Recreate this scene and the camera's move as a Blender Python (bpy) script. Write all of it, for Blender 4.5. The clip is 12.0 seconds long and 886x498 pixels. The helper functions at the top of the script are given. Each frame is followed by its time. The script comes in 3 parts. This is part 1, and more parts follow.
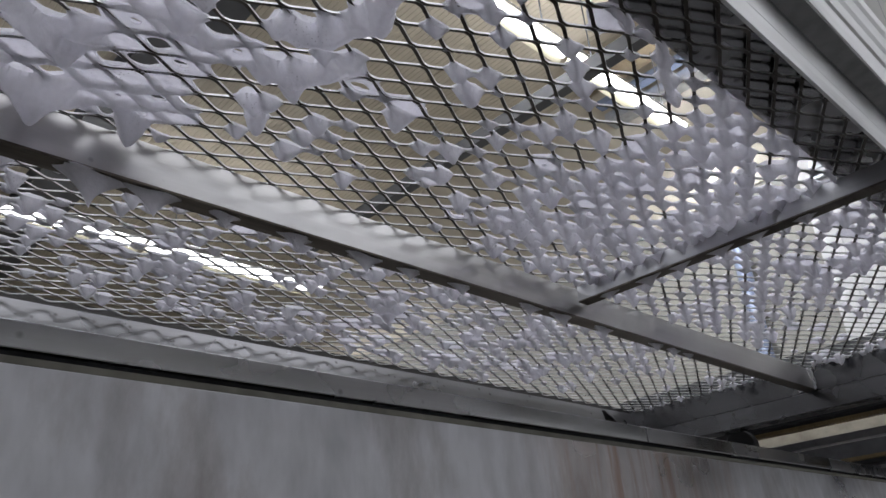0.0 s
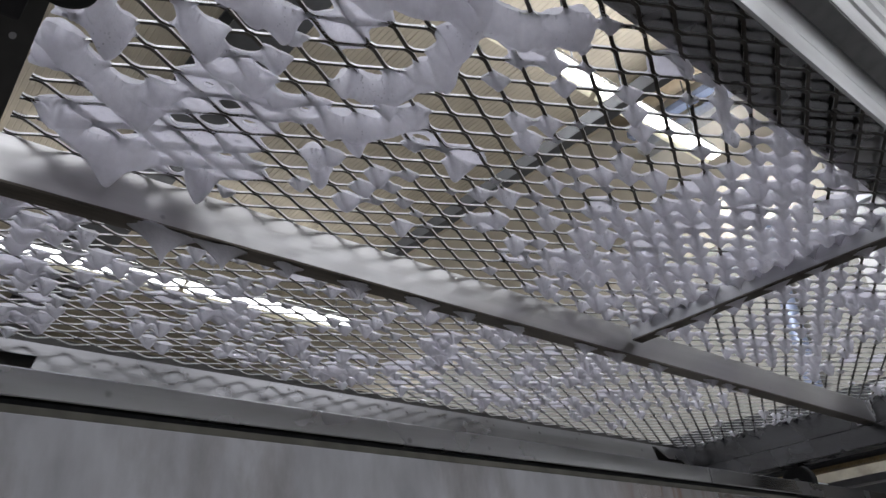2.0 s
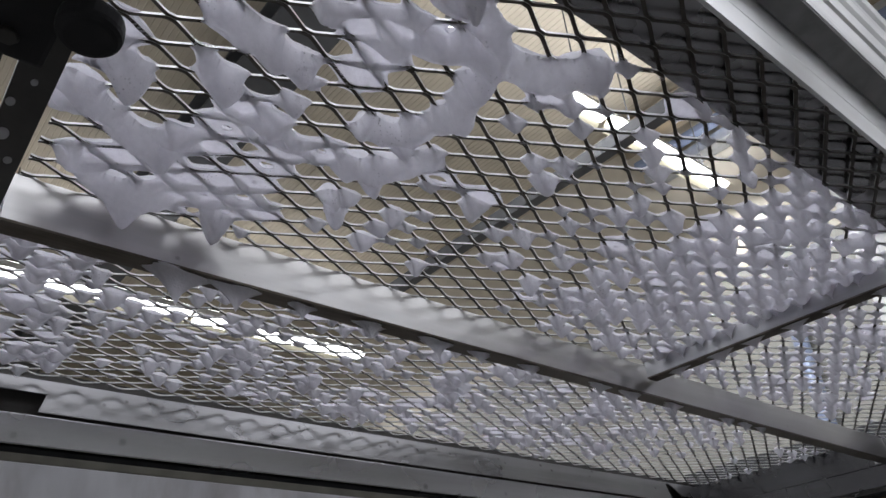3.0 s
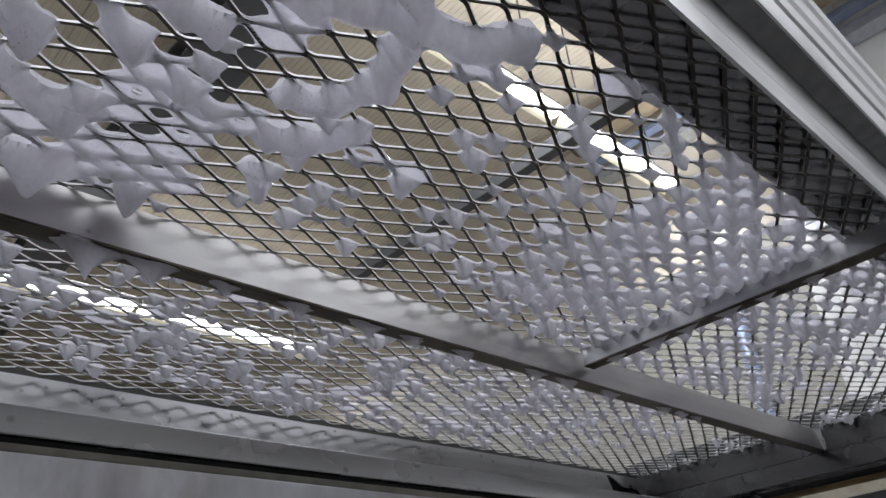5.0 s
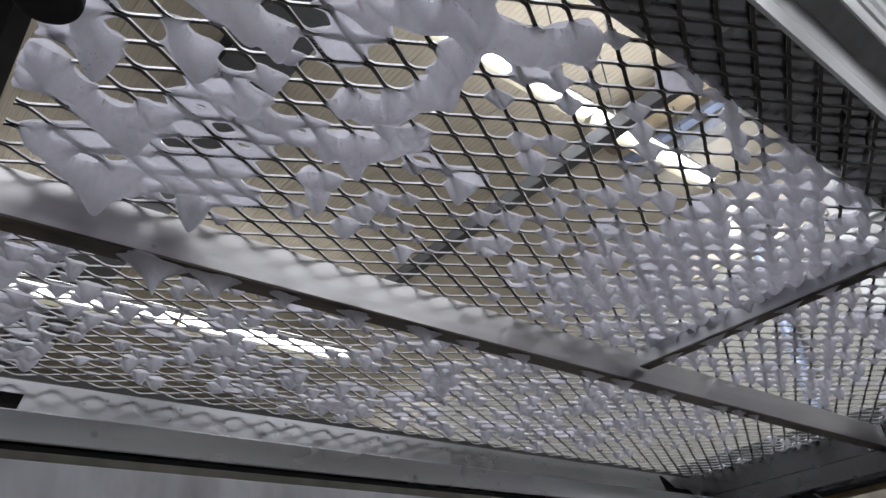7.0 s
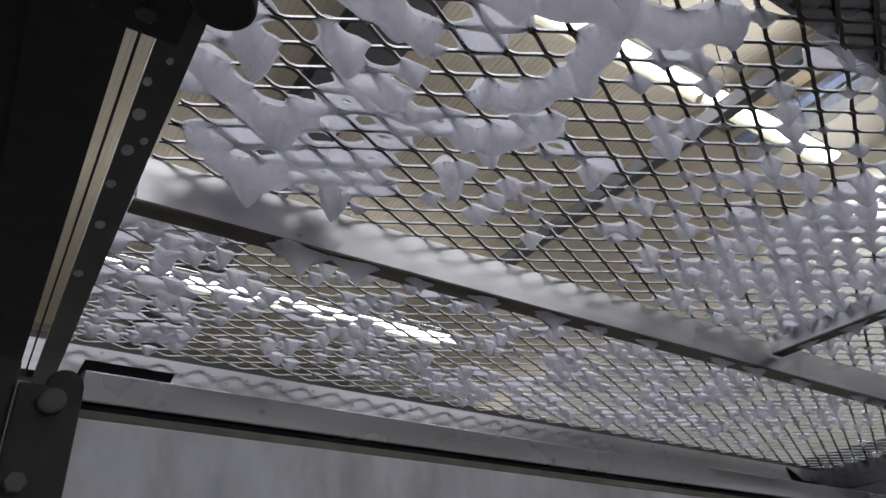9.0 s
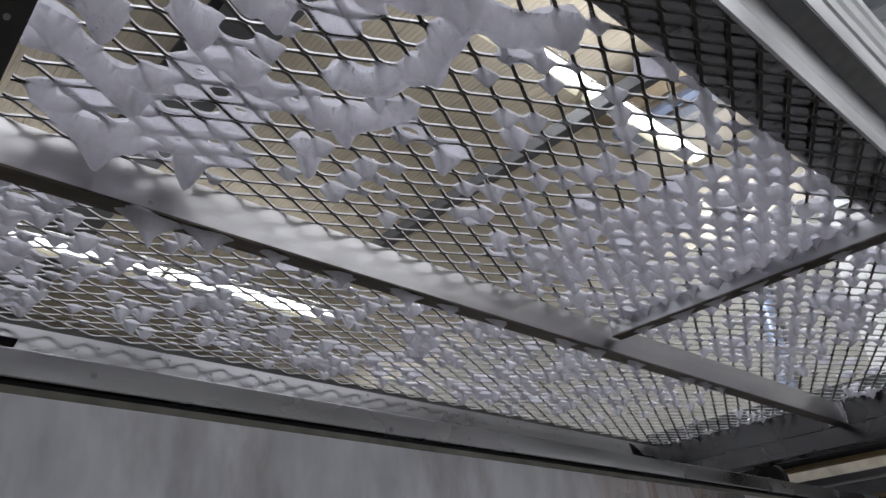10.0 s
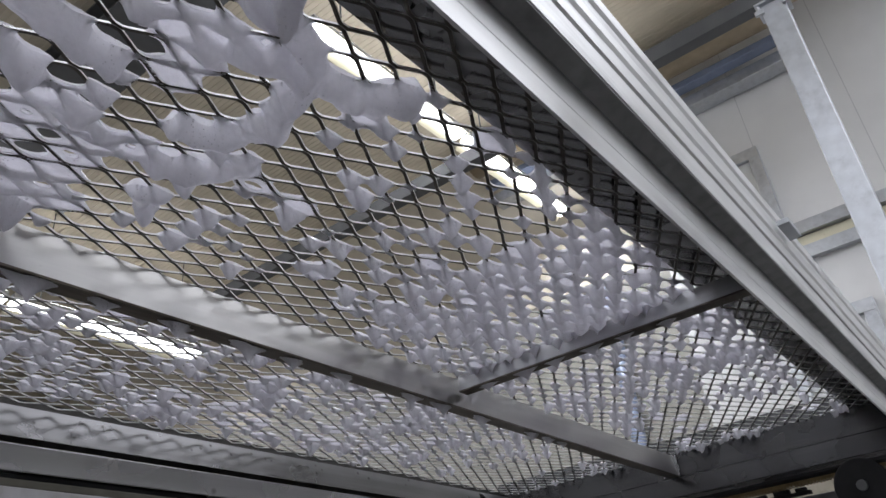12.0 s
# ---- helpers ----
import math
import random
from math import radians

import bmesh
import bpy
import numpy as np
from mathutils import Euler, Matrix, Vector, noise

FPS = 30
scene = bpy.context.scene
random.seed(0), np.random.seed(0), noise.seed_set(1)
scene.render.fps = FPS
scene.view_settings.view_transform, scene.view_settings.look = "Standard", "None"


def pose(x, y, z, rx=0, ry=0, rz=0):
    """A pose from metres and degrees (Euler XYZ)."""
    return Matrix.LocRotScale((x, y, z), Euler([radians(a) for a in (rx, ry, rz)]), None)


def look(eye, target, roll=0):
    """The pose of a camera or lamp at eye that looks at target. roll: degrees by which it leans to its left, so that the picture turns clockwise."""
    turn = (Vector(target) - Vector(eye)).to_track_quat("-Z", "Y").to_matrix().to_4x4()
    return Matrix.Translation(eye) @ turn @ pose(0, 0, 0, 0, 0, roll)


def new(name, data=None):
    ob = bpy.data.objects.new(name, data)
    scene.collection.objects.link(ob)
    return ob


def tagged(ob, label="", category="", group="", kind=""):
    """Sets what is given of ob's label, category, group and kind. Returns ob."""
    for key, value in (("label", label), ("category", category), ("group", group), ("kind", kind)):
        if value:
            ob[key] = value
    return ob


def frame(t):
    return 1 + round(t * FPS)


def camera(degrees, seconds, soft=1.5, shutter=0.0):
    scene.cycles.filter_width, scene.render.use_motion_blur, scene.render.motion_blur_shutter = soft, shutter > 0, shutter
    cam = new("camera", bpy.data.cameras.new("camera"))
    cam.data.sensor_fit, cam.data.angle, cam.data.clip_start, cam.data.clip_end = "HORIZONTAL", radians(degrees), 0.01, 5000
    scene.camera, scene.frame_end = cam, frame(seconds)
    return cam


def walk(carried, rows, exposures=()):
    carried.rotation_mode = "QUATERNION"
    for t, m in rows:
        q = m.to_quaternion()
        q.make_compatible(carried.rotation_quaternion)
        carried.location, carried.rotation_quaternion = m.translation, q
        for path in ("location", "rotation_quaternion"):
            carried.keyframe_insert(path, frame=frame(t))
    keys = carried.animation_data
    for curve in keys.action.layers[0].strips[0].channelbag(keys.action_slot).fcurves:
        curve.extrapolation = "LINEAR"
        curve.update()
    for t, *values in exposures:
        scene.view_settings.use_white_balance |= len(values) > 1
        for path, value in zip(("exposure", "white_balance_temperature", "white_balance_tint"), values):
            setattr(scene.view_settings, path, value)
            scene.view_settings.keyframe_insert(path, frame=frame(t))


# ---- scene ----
cam = camera(60.8, 12.0)
Z = 0.45  # height of the first eye over the hall floor
ROWS = [
    (0.0, 0.0027, 0.0018, -0.0008, 115.50, 4.10, 47.09),
    (0.5, 0.0006, -0.0086, -0.0002, 115.29, 4.14, 47.48),
    (1.0, -0.0039, -0.0121, 0.0001, 115.67, 4.35, 48.42),
    (1.5, -0.0076, -0.0217, 0.0085, 116.12, 4.26, 49.05),
    (2.0, -0.0096, -0.0333, 0.0124, 118.18, 4.37, 49.84),
    (2.5, -0.0188, -0.0378, 0.0180, 120.04, 4.70, 50.40),
    (3.0, -0.0148, -0.0409, 0.0274, 120.44, 4.09, 50.25),
    (3.5, -0.0062, -0.0167, 0.0172, 120.91, 4.26, 48.60),
    (5.5, -0.0186, 0.0032, 0.0194, 119.68, 5.14, 46.91),
    (6.0, -0.0168, 0.0057, 0.0195, 119.59, 4.76, 48.04),
    (6.5, -0.0302, -0.0072, 0.0266, 120.09, 5.26, 49.13),
    (8.5, -0.0445, -0.0432, 0.0167, 120.05, 2.98, 54.68),
    (9.0, -0.0495, -0.0550, 0.0222, 119.76, 2.02, 56.89),
    (9.5, -0.0310, -0.0436, 0.0186, 119.44, 2.66, 53.51),
    (10.0, -0.0050, -0.0410, 0.0056, 117.64, 3.63, 48.01),
    (10.5, 0.0085, -0.0374, 0.0042, 117.08, 3.68, 44.33),
    (11.0, 0.0229, -0.0309, 0.0003, 117.04, 3.53, 41.66),
    (11.5, 0.0321, -0.0274, 0.0006, 117.09, 4.92, 39.08),
    (12.0, 0.0357, -0.0259, 0.0166, 119.97, 5.73, 38.41),
]
walk(cam, [(t, pose(x, y, z + Z, rx, ry, rz)) for t, x, y, z, rx, ry, rz in ROWS],
     exposures=[(0.0, 0.04), (12.0, 0.04)])

# ---- world and light ----
world = bpy.data.worlds.new("sky")
scene.world = world
world.use_nodes = True
wn = world.node_tree.nodes
sky = wn.new("ShaderNodeTexSky")
sky.sky_type, sky.sun_disc, sky.sun_elevation, sky.sun_rotation = "NISHITA", False, radians(35), radians(120)
wn["Background"].inputs["Strength"].default_value = 0.12
world.node_tree.links.new(sky.outputs["Color"], wn["Background"].inputs["Color"])


def area_lamp(name, eye, target, sx, sy, watts, colour, spread=180):
    data = bpy.data.lights.new(name, "AREA")
    data.spread = radians(spread)
    data.shape, data.size, data.size_y, data.energy, data.color = "RECTANGLE", sx, sy, watts, colour
    ob = new(name, data)
    ob.matrix_world = look(eye, target)
    return ob


LAMP_WATTS = 21.5  # for each metre of strip light


# ---- materials ----
def material(name, colour, rough=0.5, metal=0.0, var=0.15, scale=20.0, bump=0.1, bump_scale=None, stretch=(1, 1, 1), rough_var=0.1,
             stain=None, stain_scale=3.0, stain_amount=0.0, emit=0.0, speck=0.0, speck_scale=60.0):
    """A surface whose colour, gloss and relief vary at two scales; stain mixes in a second colour in patches."""
    m = bpy.data.materials.new(name)
    m.use_nodes = True
    n, l = m.node_tree.nodes, m.node_tree.links
    b = n["Principled BSDF"]
    co = n.new("ShaderNodeTexCoord")
    mp = n.new("ShaderNodeMapping")
    mp.inputs["Scale"].default_value = stretch
    l.new(co.outputs["Object"], mp.inputs["Vector"])
    fine, coarse = n.new("ShaderNodeTexNoise"), n.new("ShaderNodeTexNoise")
    fine.inputs["Scale"].default_value, fine.inputs["Detail"].default_value = scale, 6
    coarse.inputs["Scale"].default_value, coarse.inputs["Detail"].default_value = scale * 0.14, 4
    l.new(mp.outputs[0], fine.inputs["Vector"])
    l.new(co.outputs["Object"], coarse.inputs["Vector"])
    add = n.new("ShaderNodeMath")
    add.operation = "ADD"
    l.new(fine.outputs["Fac"], add.inputs[0])
    l.new(coarse.outputs["Fac"], add.inputs[1])
    ramp = n.new("ShaderNodeMapRange")
    ramp.inputs["From Min"].default_value, ramp.inputs["From Max"].default_value = 0.7, 1.3
    ramp.inputs["To Min"].default_value, ramp.inputs["To Max"].default_value = 1 - var, 1 + var
    l.new(add.outputs[0], ramp.inputs["Value"])
    mul = n.new("ShaderNodeVectorMath")
    mul.operation = "SCALE"
    mul.inputs[0].default_value = colour
    l.new(ramp.outputs[0], mul.inputs["Scale"])
    out = mul.outputs[0]
    if stain:
        sn = n.new("ShaderNodeTexNoise")
        sn.inputs["Scale"].default_value, sn.inputs["Detail"].default_value, sn.inputs["Roughness"].default_value = stain_scale, 8, 0.65
        l.new(mp.outputs[0], sn.inputs["Vector"])
        sr = n.new("ShaderNodeMapRange")
        sr.inputs["From Min"].default_value, sr.inputs["From Max"].default_value, sr.inputs["To Max"].default_value = 0.52, 0.72, stain_amount
        l.new(sn.outputs["Fac"], sr.inputs["Value"])
        mix = n.new("ShaderNodeMix")
        mix.data_type = "RGBA"
        l.new(sr.outputs[0], mix.inputs["Factor"])
        l.new(out, mix.inputs["A"])
        mix.inputs["B"].default_value = (*stain, 1)
        out = mix.outputs["Result"]
    if speck:  # scattered small dark spots
        vo, va = n.new("ShaderNodeTexVoronoi"), n.new("ShaderNodeMapRange")
        vo.inputs["Scale"].default_value = speck_scale
        l.new(co.outputs["Object"], vo.inputs["Vector"])
        va.inputs["From Min"].default_value, va.inputs["From Max"].default_value = 0.08, 0.22
        va.inputs["To Min"].default_value, va.inputs["To Max"].default_value = speck, 0.0
        l.new(vo.outputs["Distance"], va.inputs["Value"])
        few = n.new("ShaderNodeMath")
        few.operation = "GREATER_THAN"
        few.inputs[1].default_value = 0.8
        sep = n.new("ShaderNodeSeparateColor")
        l.new(vo.outputs["Color"], sep.inputs[0])
        l.new(sep.outputs[0], few.inputs[0])
        both = n.new("ShaderNodeMath")
        both.operation = "MULTIPLY"
        l.new(va.outputs[0], both.inputs[0])
        l.new(few.outputs[0], both.inputs[1])
        dot = n.new("ShaderNodeMix")
        dot.data_type = "RGBA"
        l.new(both.outputs[0], dot.inputs["Factor"])
        l.new(out, dot.inputs["A"])
        dot.inputs["B"].default_value = (0.05, 0.045, 0.04, 1)
        out = dot.outputs["Result"]
    l.new(out, b.inputs["Base Color"])
    rr = n.new("ShaderNodeMapRange")
    rr.inputs["From Min"].default_value, rr.inputs["From Max"].default_value = 0.3, 0.7
    rr.inputs["To Min"].default_value, rr.inputs["To Max"].default_value = max(rough - rough_var, 0.05), min(rough + rough_var, 1)
    l.new(coarse.outputs["Fac"], rr.inputs["Value"])
    l.new(rr.outputs[0], b.inputs["Roughness"])
    b.inputs["Metallic"].default_value = metal
    if bump:
        bn = n.new("ShaderNodeBump")
        bn.inputs["Strength"].default_value, bn.inputs["Distance"].default_value = bump, 0.002
        l.new(fine.outputs["Fac"], bn.inputs["Height"])
        l.new(bn.outputs[0], b.inputs["Normal"])
    if emit:
        b.inputs["Emission Color"].default_value, b.inputs["Emission Strength"].default_value = (*colour, 1), emit
    return m


def foam_material():
    m = material("wet_foam", (0.925, 0.917, 0.965), 0.26, 0, 0.05, 160, 0.5, rough_var=0.12)
    n, l = m.node_tree.nodes, m.node_tree.links
    b = n["Principled BSDF"]
    co = n.new("ShaderNodeTexCoord")
    pits = n.new("ShaderNodeTexVoronoi")
    pits.inputs["Scale"].default_value = 240
    l.new(co.outputs["Object"], pits.inputs["Vector"])
    small = n.new("ShaderNodeMapRange")
    small.inputs["From Min"].default_value, small.inputs["From Max"].default_value = 0.05, 0.26
    small.inputs["To Min"].default_value, small.inputs["To Max"].default_value = 0.55, 1.0
    l.new(pits.outputs["Distance"], small.inputs["Value"])
    old = b.inputs["Base Color"].links[0].from_socket
    mul = n.new("ShaderNodeVectorMath")
    mul.operation = "SCALE"
    l.new(old, mul.inputs[0])
    l.new(small.outputs[0], mul.inputs["Scale"])
    rare = n.new("ShaderNodeTexNoise")
    rare.inputs["Scale"].default_value = 14
    l.new(co.outputs["Object"], rare.inputs["Vector"])
    gate = n.new("ShaderNodeMapRange")
    gate.inputs["From Min"].default_value, gate.inputs["From Max"].default_value = 0.58, 0.66
    l.new(rare.outputs["Fac"], gate.inputs["Value"])
    mix = n.new("ShaderNodeMix")
    mix.data_type = "RGBA"
    l.new(gate.outputs[0], mix.inputs["Factor"])
    l.new(old, mix.inputs["A"])
    l.new(mul.outputs[0], mix.inputs["B"])
    l.new(mix.outputs["Result"], b.inputs["Base Color"])
    bubbles, fizz = n.new("ShaderNodeTexVoronoi"), n.new("ShaderNodeBump")
    bubbles.inputs["Scale"].default_value = 420
    l.new(co.outputs["Object"], bubbles.inputs["Vector"])
    fizz.inputs["Strength"].default_value, fizz.inputs["Distance"].default_value = 0.35, 0.0015
    l.new(bubbles.outputs["Distance"], fizz.inputs["Height"])
    l.new(b.inputs["Normal"].links[0].from_socket, fizz.inputs["Normal"])
    l.new(fizz.outputs[0], b.inputs["Normal"])
    trans = n.new("ShaderNodeBsdfTranslucent")
    trans.inputs["Color"].default_value = (0.93, 0.925, 0.96, 1)
    l.new(mix.outputs["Result"], trans.inputs["Color"])
    blend = n.new("ShaderNodeMixShader")
    blend.inputs["Fac"].default_value = 0.62
    l.new(b.outputs[0], blend.inputs[1])
    l.new(trans.outputs[0], blend.inputs[2])
    l.new(blend.outputs[0], n["Material Output"].inputs["Surface"])
    return m


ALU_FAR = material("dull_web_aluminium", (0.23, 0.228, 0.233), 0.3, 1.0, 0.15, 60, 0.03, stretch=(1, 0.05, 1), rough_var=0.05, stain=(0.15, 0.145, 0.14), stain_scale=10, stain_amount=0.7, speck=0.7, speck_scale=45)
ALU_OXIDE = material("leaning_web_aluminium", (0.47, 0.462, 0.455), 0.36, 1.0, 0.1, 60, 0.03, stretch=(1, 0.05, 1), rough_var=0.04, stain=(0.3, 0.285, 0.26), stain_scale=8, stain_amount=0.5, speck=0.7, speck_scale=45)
ALU = material("mill_aluminium", (0.4, 0.4, 0.41), 0.24, 1.0, 0.12, 60, 0.05, stretch=(1, 0.05, 1), rough_var=0.12, stain=(0.28, 0.27, 0.25), stain_scale=14, stain_amount=0.6, speck=0.7, speck_scale=45)
# base colour lowered to stand in for shade on the far end
ALU_CROSS = material("shaded_aluminium_cross", (0.1, 0.1, 0.104), 0.26, 1.0, 0.12, 60, 0.04, stretch=(0.05, 1, 1), rough_var=0.1, stain=(0.3, 0.29, 0.28), stain_scale=9, stain_amount=0.45)
ALU_BAR = material("bar_aluminium", (0.42, 0.42, 0.435), 0.36, 1.0, 0.14, 60, 0.05, stretch=(0.05, 1, 1), rough_var=0.1, stain=(0.25, 0.24, 0.22), stain_scale=14, stain_amount=0.6, speck=0.6, speck_scale=50)
ALU_BRIGHT = material("bright_aluminium", (0.74, 0.74, 0.735), 0.42, 1.0, 0.12, 45, 0.06, stretch=(1, 0.1, 1), stain=(0.36, 0.36, 0.36), stain_scale=22, stain_amount=0.7)
SHEET = material("dull_sheet_metal", (0.53, 0.53, 0.545), 0.4, 0.85, 0.22, 38, 0.1, stretch=(1, 1, 0.4), rough_var=0.16, stain=(0.25, 0.215, 0.19), stain_scale=5, stain_amount=0.85, speck=0.45, speck_scale=90)


def add_streaks(m, centre, radius, colour):
    """Brown runs down a sheet, in a patch round a place."""
    n, l = m.node_tree.nodes, m.node_tree.links
    b = n["Principled BSDF"]
    co, mp, noise = n.new("ShaderNodeTexCoord"), n.new("ShaderNodeMapping"), n.new("ShaderNodeTexNoise")
    mp.inputs["Scale"].default_value = (1, 1, 0.09)
    noise.inputs["Scale"].default_value, noise.inputs["Detail"].default_value, noise.inputs["Roughness"].default_value = 34, 7, 0.7
    l.new(co.outputs["Object"], mp.inputs["Vector"])
    l.new(mp.outputs[0], noise.inputs["Vector"])
    far = n.new("ShaderNodeVectorMath")
    far.operation = "DISTANCE"
    far.inputs[1].default_value = centre
    l.new(co.outputs["Object"], far.inputs[0])
    patch = n.new("ShaderNodeMapRange")
    patch.inputs["From Min"].default_value, patch.inputs["From Max"].default_value = radius * 0.3, radius
    patch.inputs["To Min"].default_value, patch.inputs["To Max"].default_value = 0.9, 0.0
    l.new(far.outputs["Value"], patch.inputs["Value"])
    run = n.new("ShaderNodeMapRange")
    run.inputs["From Min"].default_value, run.inputs["From Max"].default_value, run.inputs["To Min"].default_value = 0.46, 0.64, 0.2
    l.new(noise.outputs["Fac"], run.inputs["Value"])
    both, mix = n.new("ShaderNodeMath"), n.new("ShaderNodeMix")
    both.operation = "MULTIPLY"
    l.new(patch.outputs[0], both.inputs[0])
    l.new(run.outputs[0], both.inputs[1])
    mix.data_type = "RGBA"
    l.new(both.outputs[0], mix.inputs["Factor"])
    l.new(b.inputs["Base Color"].links[0].from_socket, mix.inputs["A"])
    mix.inputs["B"].default_value = (*colour, 1)
    l.new(mix.outputs["Result"], b.inputs["Base Color"])


add_streaks(SHEET, (-0.62, 1.02, 0.62), 0.32, (0.34, 0.24, 0.19))
# strand undersides coloured dark as shade, narrow edges bright as caught light
STRAND = material("shaded_strand_face", (0.1, 0.092, 0.08), 0.32, 0.9, 0.25, 90, 0.06, stain=(0.06, 0.045, 0.03), stain_scale=40, stain_amount=0.6, rough_var=0.08)
CUT_EDGE = material("lit_cut_edge", (0.72, 0.72, 0.71), 0.34, 1.0, 0.2, 90, 0.06, stain=(0.35, 0.33, 0.3), stain_scale=60, stain_amount=0.5)
# dark brown base paints in the dark floor mirrored by the feet's undersides
ALU_UNDERSIDE = material("dark_underside_aluminium", (0.11, 0.095, 0.078), 0.45, 0.8, 0.3, 50, 0.1, stretch=(1, 0.15, 1), stain=(0.045, 0.035, 0.025), stain_scale=30, stain_amount=0.8, speck=0.6, speck_scale=60)
# near-black base carries the shade on metal under the bench ends
DARK = material("shade_dark_metal", (0.035, 0.033, 0.03), 0.5, 0.3, 0.3, 40, 0.1)
GROOVE = material("grey_rubber_strip", (0.17, 0.17, 0.17), 0.55, 0.0, 0.3, 60, 0.15, stain=(0.16, 0.15, 0.15), stain_scale=30, stain_amount=0.6)
BLACK = material("black_plastic", (0.02, 0.02, 0.021), 0.8, 0.0, 0.3, 40, 0.08)
BLACK.node_tree.nodes["Principled BSDF"].inputs["Specular IOR Level"].default_value = 0.25
OLIVE = material("olive_seal", (0.15, 0.143, 0.115), 0.6, 0.0, 0.3, 40, 0.1)
BELT = material("ochre_toothed_belt", (0.26, 0.19, 0.09), 0.6, 0.0, 0.3, 60, 0.1, stain=(0.1, 0.07, 0.04), stain_scale=25, stain_amount=0.7)
STEEL = material("galvanised_steel", (0.55, 0.57, 0.6), 0.4, 0.85, 0.12, 22, 0.04, stain=(0.35, 0.36, 0.38), stain_scale=16, stain_amount=0.5)
STEEL_DARK = material("painted_roof_steel", (0.11, 0.113, 0.117), 0.5, 0.2, 0.15, 8, 0.05)
BEAM_GREY = material("dull_galvanised_beam", (0.12, 0.122, 0.124), 0.5, 0.3, 0.15, 12, 0.05)
CEILING = material("beige_roof_sheet", (0.6, 0.535, 0.42), 0.55, 0.0, 0.06, 5, 0.05)
PANEL = material("off_white_wall_panel", (0.76, 0.76, 0.755), 0.5, 0.0, 0.04, 6, 0.04, stain=(0.7, 0.7, 0.69), stain_scale=1.5, stain_amount=0.4)
CONCRETE = material("hall_concrete", (0.17, 0.167, 0.163), 0.6, 0.0, 0.15, 9, 0.15, stain=(0.12, 0.117, 0.113), stain_scale=1.2, stain_amount=0.6)
PANEL_GREY = material("grey_wall_panel", (0.58, 0.58, 0.585), 0.6, 0.0, 0.06, 6, 0.04, stain=(0.4, 0.4, 0.4), stain_scale=1.5, stain_amount=0.5)
PANEL_DIM = material("weathered_grey_panel", (0.62, 0.57, 0.47), 0.55, 0.0, 0.08, 6, 0.05, stain=(0.54, 0.5, 0.41), stain_scale=1.5, stain_amount=0.6)
PANEL_PALE = material("pale_grey_panel", (0.35, 0.34, 0.3), 0.55, 0.0, 0.08, 6, 0.05, stain=(0.3, 0.29, 0.26), stain_scale=1.5, stain_amount=0.6)
DULL = material("dull_grey_steel", (0.16, 0.16, 0.17), 0.5, 0.7, 0.2, 30, 0.06)
CREAM = material("stained_cream_paint", (0.42, 0.38, 0.3), 0.6, 0.0, 0.2, 25, 0.1, stain=(0.2, 0.16, 0.12), stain_scale=12, stain_amount=0.6)
PANEL_TAN = material("tan_wall_panel", (0.3, 0.265, 0.2), 0.55, 0.0, 0.06, 6, 0.04, stain=(0.24, 0.21, 0.16), stain_scale=1.5, stain_amount=0.5)
PIPE = material("brown_pipe", (0.3, 0.24, 0.16), 0.45, 0.1, 0.15, 12, 0.05)
BLUE = material("blue_grey_cable_tray", (0.22, 0.26, 0.36), 0.45, 0.3, 0.15, 14, 0.05)
REFLECTOR = material("cream_lamp_reflector", (0.72, 0.68, 0.52), 0.35, 0.0, 0.05, 10, 0.03)
GLOW = material("lamp_tube_glow", (0.96, 0.96, 0.98), 0.4, 0, 0.02, 10, 0, emit=6.0)
MILKY = material("milky_rooflight", (0.91, 0.93, 1.0), 0.4, 0, 0.03, 3, 0, emit=2.1)
FOAM = foam_material()
RESIDUE = material("dried_foam_residue", (0.3, 0.3, 0.31), 0.6, 0.0, 0.2, 60, 0.2)


# ---- building blocks ----
def thing(name, label, category, group="", kind="", at=(0, 0, 0)):
    ob = new(name)
    ob.location = at
    return tagged(ob, label, category, group, kind)


def finish(name, bm, mat, parent=None, label="", smooth=False):
    me = bpy.data.meshes.new(name)
    bmesh.ops.recalc_face_normals(bm, faces=bm.faces)
    bm.to_mesh(me)
    bm.free()
    me.materials.append(mat)
    if smooth:
        for p in me.polygons:
            p.use_smooth = True
    ob = new(name, me)
    if parent:
        ob.parent = parent
        ob.matrix_parent_inverse = Matrix.Translation(parent.location).inverted()
    if label:
        ob["label"] = label
    return ob


def box_bm(x0, x1, y0, y1, z0, z1, bevel=0.0015, bm=None):
    bm2 = bmesh.new()
    bmesh.ops.create_cube(bm2, size=1, matrix=Matrix.LocRotScale(((x0 + x1) / 2, (y0 + y1) / 2, (z0 + z1) / 2), None, (x1 - x0, y1 - y0, z1 - z0)))
    if bevel:
        bmesh.ops.bevel(bm2, geom=bm2.edges[:], offset=bevel, segments=2, profile=0.6, affect="EDGES")
    if bm is None:
        return bm2
    me = bpy.data.meshes.new("tmp")
    bm2.to_mesh(me)
    bm2.free()
    bm.from_mesh(me)
    bpy.data.meshes.remove(me)
    return bm


def part(name, bm, mat, parent, label=""):
    return finish(name, bm, mat, parent, label)


def box(name, x0, x1, y0, y1, z0, z1, mat, parent=None, label="", bevel=0.0015):
    return finish(name, box_bm(x0, x1, y0, y1, z0 + Z, z1 + Z, bevel), mat, parent, label)


